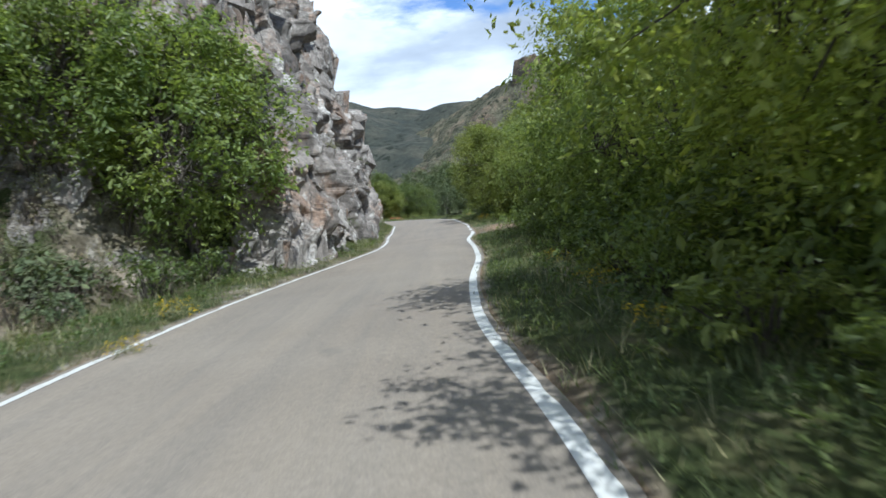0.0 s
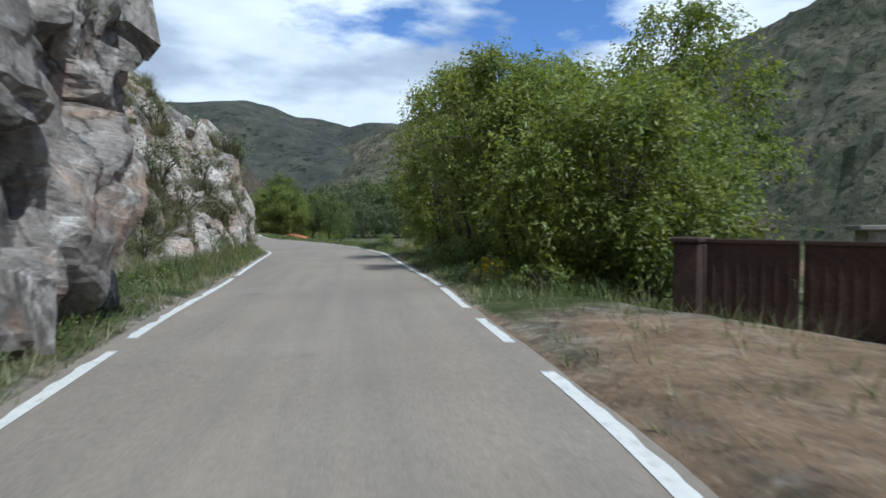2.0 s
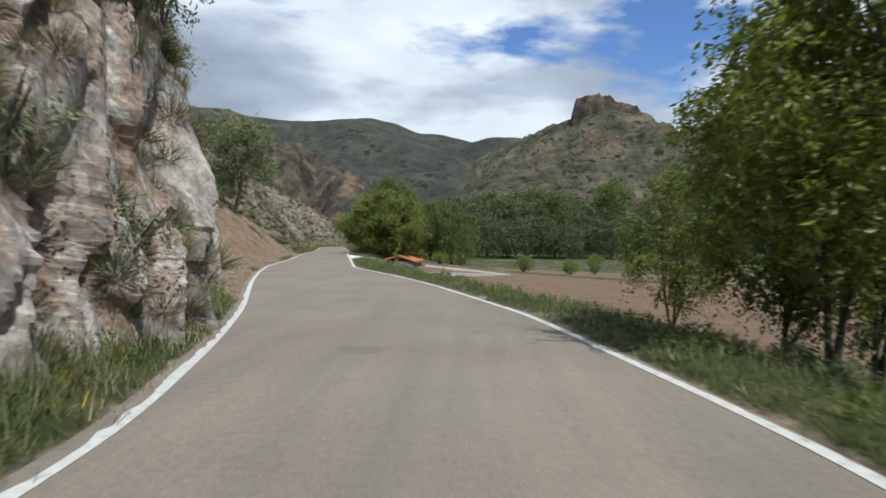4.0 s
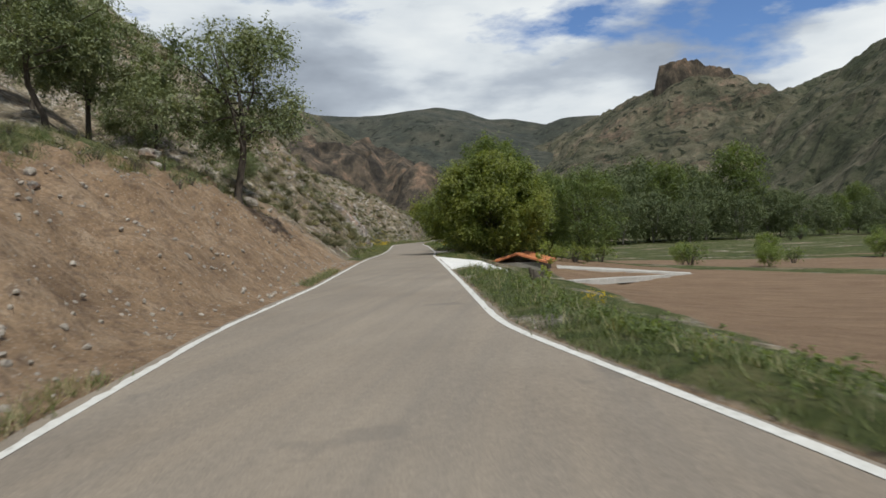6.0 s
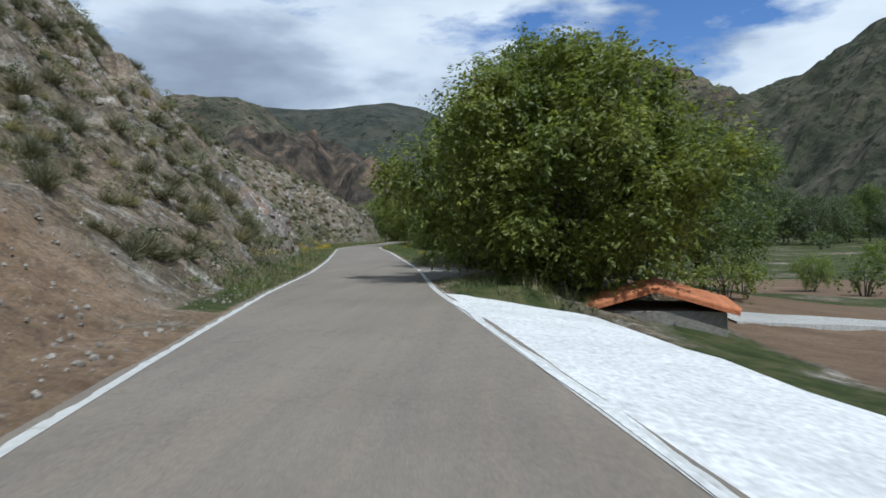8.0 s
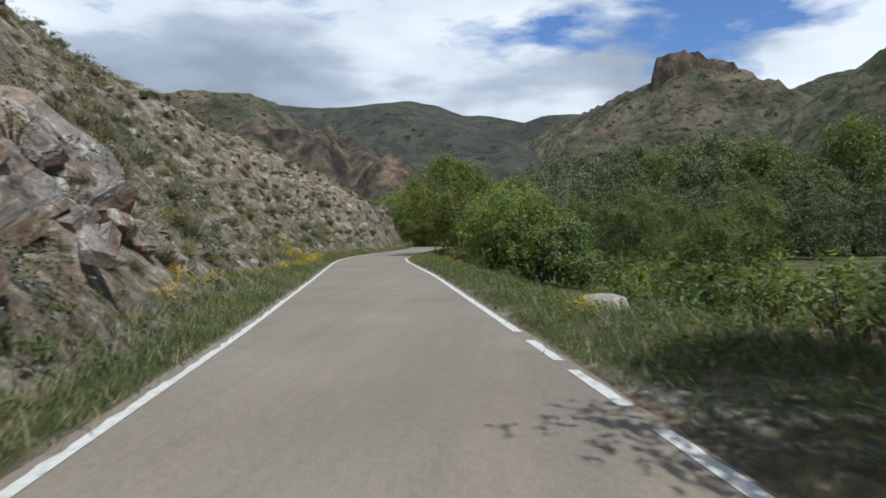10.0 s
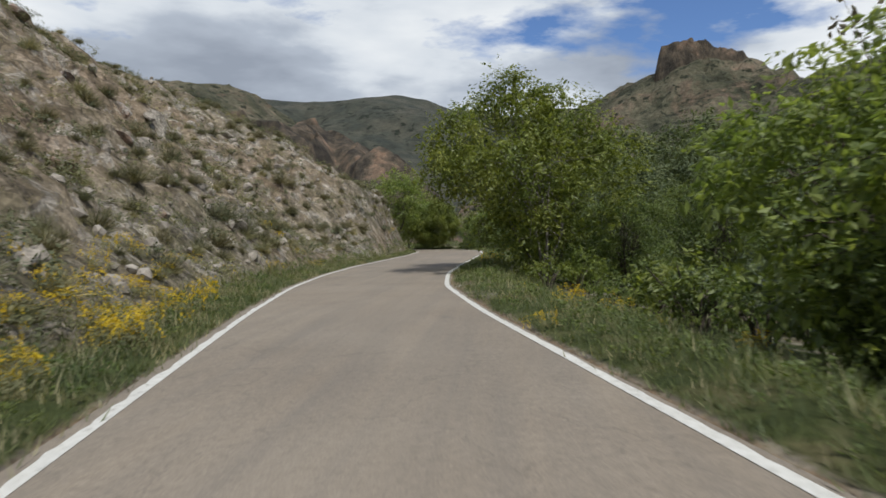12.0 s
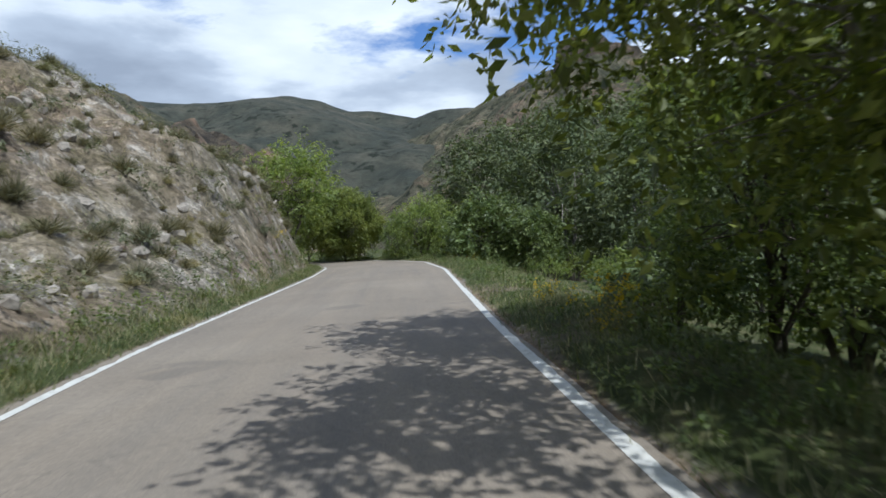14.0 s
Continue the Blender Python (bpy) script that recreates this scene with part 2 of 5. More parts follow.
def rock_material(name, warm, dip, gain=1.0, veins=0.5):
    """Steeply bedded, jointed rock: mauve-grey slabs of differing tone, pale veins and worn edges, dark joints and some rust."""
    m, t, sh = blank(name)
    w = place(t)
    wander = node(t, "ShaderNodeTexNoise", ("Vector", w), Scale=1.3, Detail=5.0, Roughness=0.6)
    shift = node(t, "ShaderNodeVectorMath", (0, wander.outputs["Color"]), _operation="MULTIPLY")
    shift.inputs[1].default_value = (0.5, 0.5, 0.5)
    turned = node(t, "ShaderNodeVectorMath", (0, place(t, (1, 1, 1), (dip, 8, 0))), (1, shift.outputs[0]), _operation="ADD")
    bed = node(t, "ShaderNodeVectorMath", (0, turned.outputs[0]), _operation="MULTIPLY")
    bed.inputs[1].default_value = (1.0, 1.75, 0.55)
    bed = bed.outputs[0]
    broad = noise_of(t, w, 0.42, 6, 0.65, 0.5)
    fine = noise_of(t, w, 7, 9, 0.75)
    mid = noise_of(t, w, 1.7, 7, 0.7, 0.3)
    tones = None
    for size, share in ((0.62, 1.0), (1.7, 0.5)):
        cell = node(t, "ShaderNodeTexVoronoi", ("Vector", bed), Scale=size)
        one = node(t, "ShaderNodeSeparateColor", (0, cell.outputs["Color"])).outputs[0]
        slab = ramp(t, one, (0.0, (0.090, 0.079, 0.069)), (0.35, (0.168, 0.147, 0.129)), (0.7, (0.250, 0.220, 0.193)), (1.0, (0.36, 0.327, 0.29)))
        tones = slab if tones is None else blend(t, 0.5, tones, slab)
    col = blend(t, 1.0, tones, ramp(t, mid, (0.30, grey(0.66 * gain)), (0.68, grey(1.34 * gain))), "MULTIPLY")
    rust = ramp(t, broad, (0.56 - warm, grey(0)), (0.66 - warm, grey(0.6)))
    col = blend(t, rust, col, ramp(t, fine, (0.3, (0.20, 0.105, 0.062)), (0.7, (0.42, 0.275, 0.18))))
    streak = ramp(t, noise_of(t, bed, 1.5, 8, 0.7, 0.4), (0.60 - 0.12 * veins, grey(0)), (0.68 - 0.12 * veins, grey(0.85)))
    col = blend(t, streak, col, ramp(t, fine, (0.3, (0.36, 0.335, 0.30)), (0.7, (0.60, 0.57, 0.52))))
    lichen = ramp(t, noise_of(t, w, 2.6, 8, 0.75), (0.58, grey(0)), (0.65, grey(0.6)))
    col = blend(t, lichen, col, (0.33, 0.325, 0.30))
    for size, width, dark in ((0.62, 0.020, 0.8), (1.7, 0.022, 0.55)):
        joint = node(t, "ShaderNodeTexVoronoi", ("Vector", bed), _feature="DISTANCE_TO_EDGE", Scale=size)
        line = ramp(t, joint.outputs["Distance"], (0.0, grey(dark)), (width, grey(0.0)))
        broken = ramp(t, noise_of(t, w, 1.2 * size, 3, 0.6), (0.44, grey(0)), (0.56, grey(1)))
        col = blend(t, blend(t, 1.0, line, broken, "MULTIPLY"), col, (0.040, 0.033, 0.030))
    col = blend(t, 1.0, col, ramp(t, fine, (0.32, grey(0.52)), (0.68, grey(1.42))), "MULTIPLY")
    t.links.new(col, sh.inputs["Base Color"])
    sh.inputs["Roughness"].default_value = 0.85
    sh.inputs["Specular IOR Level"].default_value = 0.3
    both = blend(t, 0.35, fine, mid)
    relief(t, sh, both, 0.8, 0.07)
    return m


def leaf_material(name, dark, light, gloss=0.45, thin=0.5):
    m, t, sh = blank(name)
    geo = t.nodes.new("ShaderNodeNewGeometry")
    col = ramp(t, geo.outputs["Random Per Island"], (0.0, dark), (0.55, tuple((a + b) / 2 for a, b in zip(dark, light))), (1.0, light))
    clump = noise_of(t, place(t), 0.7, 3, 0.6)
    col = blend(t, 1.0, col, ramp(t, clump, (0.3, (0.74, 0.84, 0.82)), (0.7, (1.22, 1.14, 1.0))), "MULTIPLY")
    t.links.new(col, sh.inputs["Base Color"])
    sh.inputs["Roughness"].default_value = gloss
    sh.inputs["Specular IOR Level"].default_value = 0.4
    tr = node(t, "ShaderNodeBsdfTranslucent", ("Color", blend(t, 1.0, col, (1.6, 1.62, 0.8), "MULTIPLY")))
    mix = node(t, "ShaderNodeMixShader", (1, sh.outputs[0]), (2, tr.outputs[0]))
    mix.inputs[0].default_value = thin
    out = next(n for n in t.nodes if n.type == "OUTPUT_MATERIAL")
    t.links.new(mix.outputs[0], out.inputs[0])
    return m


ASPHALT, PAINT, GROUND = asphalt_material(), paint_material(), ground_material()
CLIFF, OUTCROP, LEDGE = rock_material("cliff_rock", 0.03, 35, 1.0, 0.45), rock_material("outcrop_rock", 0.08, -14, 1.58, 0.75), rock_material("ledge_rock", 0.09, 25, 1.0, 0.4)
BARK = surface("bark", [(0.3, (0.05, 0.042, 0.034)), (0.7, (0.14, 0.118, 0.095))], 3, 22, 0.9, 0.7, 0.03, (1, 1, 0.25))
PALE_BARK = surface("pale_bark", [(0.3, (0.16, 0.145, 0.125)), (0.7, (0.30, 0.28, 0.245))], 3, 22, 0.9, 0.6, 0.03, (1, 1, 0.25))
FIG = leaf_material("fig_leaf", (0.048, 0.072, 0.024), (0.215, 0.265, 0.105), 0.4, 0.35)
WALNUT = leaf_material("walnut_leaf", (0.100, 0.135, 0.042), (0.300, 0.350, 0.125))
LUSH = leaf_material("lush_leaf", (0.066, 0.094, 0.033), (0.205, 0.250, 0.092), 0.45, 0.45)
YELLOWISH = leaf_material("yellow_green_leaf", (0.160, 0.195, 0.048), (0.430, 0.465, 0.150))
ROUND = leaf_material("round_tree_leaf", (0.078, 0.100, 0.026), (0.270, 0.300, 0.082), 0.45, 0.42)
OLIVE = leaf_material("olive_leaf", (0.105, 0.128, 0.066), (0.250, 0.280, 0.155), 0.5, 0.25)
WILLOW = leaf_material("willow_leaf", (0.066, 0.086, 0.044), (0.165, 0.195, 0.100), 0.7, 0.25)
SCRUB = leaf_material("scrub_leaf", (0.080, 0.090, 0.050), (0.185, 0.190, 0.112), 0.7, 0.15)
DUSTY = leaf_material("dusty_leaf", (0.115, 0.116, 0.064), (0.290, 0.278, 0.170), 0.8, 0.3)
TUSSOCK = leaf_material("tussock_stem", (0.080, 0.080, 0.046), (0.245, 0.220, 0.140), 0.8, 0.15)
DRY = leaf_material("dry_twig", (0.105, 0.085, 0.060), (0.225, 0.195, 0.135), 0.8, 0.1)
GRASS = leaf_material("grass_blade", (0.050, 0.070, 0.024), (0.165, 0.190, 0.078), 0.6, 0.3)
STRAW = leaf_material("straw_blade", (0.150, 0.140, 0.080), (0.40, 0.36, 0.23), 0.7, 0.25)
FLOWER = leaf_material("yellow_flower", (0.50, 0.33, 0.012), (0.72, 0.52, 0.02), 0.6, 0.25)
RUST = surface("rusty_sheet", [(0.3, (0.046, 0.030, 0.025)), (0.7, (0.088, 0.055, 0.044))], 2, 25, 0.75, 0.3, 0.01)
CONCRETE = surface("concrete", [(0.3, (0.20, 0.182, 0.155)), (0.7, (0.31, 0.285, 0.25))], 0.8, 18, 0.9, 0.4, 0.01)
PALE_CONCRETE = surface("pale_concrete", [(0.3, (0.36, 0.345, 0.315)), (0.7, (0.52, 0.50, 0.465))], 0.9, 14, 0.85, 0.3, 0.01)
WHITEWASH = surface("whitewash", [(0.3, (0.62, 0.61, 0.585)), (0.7, (0.80, 0.79, 0.765))], 0.9, 14, 0.85, 0.3, 0.01)
TILE = surface("roof_tile", [(0.3, (0.42, 0.135, 0.058)), (0.7, (0.60, 0.245, 0.115))], 1.5, 14, 0.85, 0.4, 0.01)
STONE = surface("loose_stone", [(0.3, (0.19, 0.165, 0.138)), (0.7, (0.42, 0.38, 0.325))], 2, 12, 0.9, 0.5, 0.02)
HILL = surface("scrub_hill", [(0.30, (0.027, 0.033, 0.029)), (0.48, (0.047, 0.051, 0.040)), (0.66, (0.078, 0.075, 0.057)), (0.8, (0.130, 0.114, 0.086))], 0.03, 0.15, 0.95, 0.8, 1.5, tint=(0.12, 0.57, (0.016, 0.020, 0.014)))
VALLEY_SIDE = surface("valley_side", [(0.30, (0.030, 0.036, 0.020)), (0.45, (0.060, 0.064, 0.038)), (0.6, (0.105, 0.098, 0.066)), (0.75, (0.18, 0.150, 0.110))], 0.05, 0.30, 0.95, 1.0, 2.0, tint=(0.25, 0.55, (0.022, 0.028, 0.014)))
NEAR_HILL = surface("rocky_hill", [(0.30, (0.032, 0.035, 0.022)), (0.45, (0.073, 0.073, 0.046)), (0.58, (0.128, 0.117, 0.078)), (0.70, (0.232, 0.177, 0.128)), (0.8, (0.329, 0.232, 0.159))], 0.045, 0.22, 0.95, 1.0, 3.0, tint=(0.20, 0.55, (0.022, 0.026, 0.015)), band=(0.03, 0.54))
CRAG = surface("crag_rock", [(0.34, (0.021, 0.019, 0.017)), (0.46, (0.056, 0.047, 0.036)), (0.56, (0.112, 0.088, 0.064)), (0.66, (0.235, 0.155, 0.107))], 0.09, 0.4, 0.95, 0.9, 2.0, (1, 1, 0.5))


# ---- shapes ----
def mesh_of(name, verts, faces, smooth=False):
    me = bpy.data.meshes.new(name)
    verts, faces = np.asarray(verts, np.float32), np.asarray(faces, np.int32)
    k = faces.shape[1]
    me.vertices.add(len(verts)), me.loops.add(faces.size), me.polygons.add(len(faces))
    me.vertices.foreach_set("co", verts.ravel())
    me.loops.foreach_set("vertex_index", faces.ravel())
    me.polygons.foreach_set("loop_start", np.arange(0, faces.size, k, dtype=np.int32))
    me.polygons.foreach_set("use_smooth", np.full(len(faces), smooth))
    me.update(calc_edges=True)
    return me


def thing(name, data, material, label="", category="", kind="", group=""):
    ob = new(name, data)
    if material:
        data.materials.append(material)
    return tagged(ob, label, category, group, kind)


def part(name, data, material, parent, label=""):
    """One mesh under a thing or under a part."""
    if isinstance(data, bmesh.types.BMesh):
        me = bpy.data.meshes.new(name)
        data.to_mesh(me)
        data.free()
        data = me
    ob = new(name, data)
    if material and not data.materials:
        data.materials.append(material)
    ob.parent = parent
    return tagged(ob, label)


def empty(name, at, label, category, group="", turn=0.0):
    ob = new(name)
    ob.matrix_world = pose(*at, 0, 0, turn)
    return tagged(ob, label, category, group)


def grid_faces(rows, cols):
    i = np.arange(rows - 1)[:, None] * cols + np.arange(cols - 1)
    i = i.ravel()
    return np.stack([i, i + 1, i + 1 + cols, i + cols], 1)


def hash2(i, j, seed):
    v = np.sin(i * 127.1 + j * 311.7 + seed * 74.7) * 43758.5453
    return v - np.floor(v)


def value_noise(x, y, seed=0):
    i, j = np.floor(x), np.floor(y)
    u, v = x - i, y - j
    u, v = u * u * (3 - 2 * u), v * v * (3 - 2 * v)
    a, b = hash2(i, j, seed), hash2(i + 1, j, seed)
    c, d = hash2(i, j + 1, seed), hash2(i + 1, j + 1, seed)
    return a + (b - a) * u + (c - a) * v + (a - b - c + d) * u * v - 0.5


def fbm(x, y, octaves=4, seed=0, gain=0.5):
    total, amp = 0.0, 1.0
    for k in range(octaves):
        total = total + amp * value_noise(x * 2**k + 17.3 * k, y * 2**k - 9.1 * k, seed + k)
        amp *= gain
    return total


def facets(x, y, cell, seed, tilt):
    """Angular blocks: each cell of a jittered lattice is a tilted plane at a level of its own. Between -0.5 and 0.5 or so."""
    gx, gy = x / cell, y / cell
    i0, j0 = np.floor(gx), np.floor(gy)
    best, val = np.full(np.shape(gx), 9.0), np.zeros(np.shape(gx))
    for di in (-1, 0, 1):
        for dj in (-1, 0, 1):
            i, j = i0 + di, j0 + dj
            px, py = i + hash2(i, j, seed), j + hash2(i, j, seed + 1)
            d = (gx - px) ** 2 + (gy - py) ** 2
            level = hash2(i, j, seed + 2) - 0.5
            slope = tilt * ((hash2(i, j, seed + 3) - 0.5) * (gx - px) + (hash2(i, j, seed + 4) - 0.5) * (gy - py))
            val = np.where(d < best, level + slope, val)
            best = np.minimum(best, d)
    return val


def blocks(x, y, cell, seed, tilt, sharp=0.7):
    """Angular blocks that meet in sharp clefts: the highest of the tilted planes over a jittered lattice. Around 0.2 or so."""
    gx, gy = x / cell, y / cell
    i0, j0 = np.floor(gx), np.floor(gy)
    best = np.full(np.shape(gx), -9.0)
    for di in (-1, 0, 1):
        for dj in (-1, 0, 1):
            i, j = i0 + di, j0 + dj
            dx, dy = gx - i - hash2(i, j, seed), gy - j - hash2(i, j, seed + 1)
            plane = 0.7 * (hash2(i, j, seed + 2) - 0.5) + tilt * ((hash2(i, j, seed + 3) - 0.5) * dx + (hash2(i, j, seed + 4) - 0.5) * dy)
            best = np.maximum(best, plane - sharp * (dx * dx + dy * dy))
    return best


# ---- the road's line: y, left edge, right edge ----
EDGES = np.array([
    (-40, 3.37, 8.18), (5, 3.02, 7.89), (9, 3.04, 7.56), (13, 3.21, 7.68), (17, 3.76, 8.06), (21, 4.39, 8.15), (25, 4.92, 8.11), (29, 4.89, 8.53),
    (34, 4.53, 8.59), (39, 4.37, 8.70), (49, 3.76, 8.39), (54, 3.51, 8.29), (58, 2.61, 7.64), (62, 1.55, 6.98), (70, -0.99, 4.73), (76, -2.73, 2.54),
    (82, -4.26, 0.06), (90, -5.62, -1.53), (104, -8.56, -4.39), (112, -10.13, -6.09), (120, -11.36, -7.34), (131, -13.58, -9.56), (145, -16.71, -12.41), (158, -19.68, -15.42),
    (164, -20.84, -16.55), (170, -21.56, -16.97), (177, -21.96, -16.89), (195, -21.93, -16.37), (205, -22.34, -16.81), (213, -24.41, -19.18), (230, -41.95, -34.74)])
_y = np.arange(-40, 230.01, 0.25)


def _smooth(v):
    k = np.exp(-np.linspace(-2, 2, 21) ** 2)
    return np.convolve(np.pad(v, 10, mode="edge"), k / k.sum(), "valid")


_l, _r = (_smooth(np.interp(_y, EDGES[:, 0], EDGES[:, k])) for k in (1, 2))


def left_edge(y):
    return np.interp(y, _y, _l)


def right_edge(y):
    return np.interp(y, _y, _r)


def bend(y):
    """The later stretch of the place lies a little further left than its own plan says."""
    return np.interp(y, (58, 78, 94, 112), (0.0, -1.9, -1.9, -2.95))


def slip(y):
    """The last stretch of the place lies a little nearer than its own plan says."""
    return np.interp(y, (112, 123, 135, 148, 160, 172, 180, 188, 230), (0.0, -1.0, -1.4, -1.5, -2.2, -3.2, -5.5, -8.0, -8.0))


# left side: y, start of the slope from the line, its steepness, the height of its crest, the steepness above
LEFT = np.array([
    (-40, 3, .5, 4, .35), (8, 3, .5, 5, .35), (15, 2.8, .9, 8, .4), (19, 2.2, 2.6, 9.5, .3), (37, 2.2, 3, 9, .3), (41, 2.0, 1.9, 6.6, .8),
    (48, 1.7, 2.0, 5.2, .9), (55, 1.5, 2.0, 5.0, .9), (58, 1.4, 2.2, 4.8, .7), (61, 1.4, 1.8, 4.4, .5), (64, 1.5, .7, 2.2, .35), (80, .8, .72, 2.9, .35), (95, .9, .80, 3.5, .35),
    (106, 1.2, .58, 3.0, .5), (115.6, 1.1, 1.05, 30, .88), (126.8, 0.9, 1.05, 30, .8), (134.6, 1.2, 1.01, 25, .98), (146.5, 1.35, .78, 4.3, 1.1), (162.4, 1.4, .73, 8.6, .89), (171.6, 1.2, 1.05, 8.6, .51), (180, .9, .48, 6.7, .64), (189, .8, .98, 4.75, .58), (198, 1.0, 2.82, 4.9, .49), (208, 1.0, 2.1, 5.0, .2), (232, 1.0, 2.0, 4, .2)])
# right side: y, width of the verge, steepness of the fall, depth of the low ground
RIGHT = np.array([
    (-40, 1.2, .3, .8), (22, 1.2, .3, .7), (26, 4, .15, .4), (34, 2.6, .2, .45), (38, 1.2, .3, .8), (60, 1.2, .4, 1.6), (70, 1.0, .42, 2.5), (97, 1.0, .42, 2.5),
    (110, 1.6, .4, 2.6), (119, 3.5, .25, 1.2), (128, 4.0, .25, 1.2), (134, 1.2, .35, 1.8), (180, 1.3, .4, 2.2), (240, 1.4, .35, 2.0)])


def ground_height(x, y):
    x, y = np.asarray(x, float), np.asarray(y, float)
    dl, dr = left_edge(y) - x, x - right_edge(y)
    start, steep, crest, above = (np.interp(y, LEFT[:, 0], LEFT[:, k]) for k in (1, 2, 3, 4))
    u = np.maximum(dl - start, 0)
    left = np.where(u * steep < crest, u * steep, crest + above * (u - crest / steep))
    left = left + np.maximum(dl - 15, 0) * 0.35 * np.clip((112 - y) / 10, 0, 1) * np.clip((y - 60) / 10, 0, 1)
    worn = np.clip((y - 62) / 4, 0, 1) * np.clip((112 - y) / 6, 0, 1) * np.clip(u / 1.2, 0, 1) * np.clip((9 - u) / 3, 0, 1)
    left = left + worn * (0.55 * fbm(x * 0.35, y * 1.1, 4, 15) + 0.30 * facets(x, y, 0.8, 16, 1.4) * np.clip(u / 2, 0, 1))
    left = 46 * np.tanh(left / 46)
    left = left * (1 + 0.16 * fbm(x * 0.13, y * 0.13, 4, 5)) + np.clip(u / 3, 0, 1) * (0.9 * fbm(x * 0.35, y * 0.35, 4, 9) * np.clip(u / 8, 0.2, 1) + (0.42 * facets(x + 0.4 * y, y - 0.3 * x, 0.9, 3, 1.3) + 0.5 * facets(x, y, 2.1, 13, 1.2)) * np.clip((y - 108) / 8, 0, 1))
    wide, fall, deep = (np.interp(y, RIGHT[:, 0], RIGHT[:, k]) for k in (1, 2, 3))
    v = np.maximum(dr - wide, 0)
    deep = deep + np.maximum(2.6 - deep, 0) * np.clip((dr - 8) / 7, 0, 1) * np.clip((y - 95) / 10, 0, 1)
    right = -deep * (1 - np.exp(-v * fall / deep)) + 0.10 * fbm(x * 0.6, y * 0.6, 3, 21) * np.clip(v, 0, 1)
    paved = np.clip((y - 114.6) / 0.5, 0, 1) * np.clip((122.6 - y) / 0.5, 0, 1) * np.clip((4.2 - dr) / 1.0, 0, 1)
    slope = np.clip((y - 97.0) / 0.5, 0, 1) * np.clip((111.6 - y) / 0.5, 0, 1) * np.clip((4 - dr) / 0.8, 0, 1)
    right = right * (1 - 0.9 * paved) - 0.10 * paved - 0.10 * slope - 0.5 * slope * np.clip((dr - 0.5) / 0.8, 0, 1)
    verge = (1 - np.maximum(paved, slope) * (dr > 0)) * 0.06 * np.clip(np.maximum(dl, dr) / 0.8, 0, 1) + (1 - np.maximum(paved, slope) * (dr > 0)) * 0.06 * fbm(x * 1.7, y * 1.7, 3, 31) * np.clip((np.maximum(dl, dr) - 0.2) / 0.5, 0, 1)
    z = np.where(dl > 0, left, right) + verge
    return np.where((dl < 0.12) & (dr < 0.12), -0.045, z)


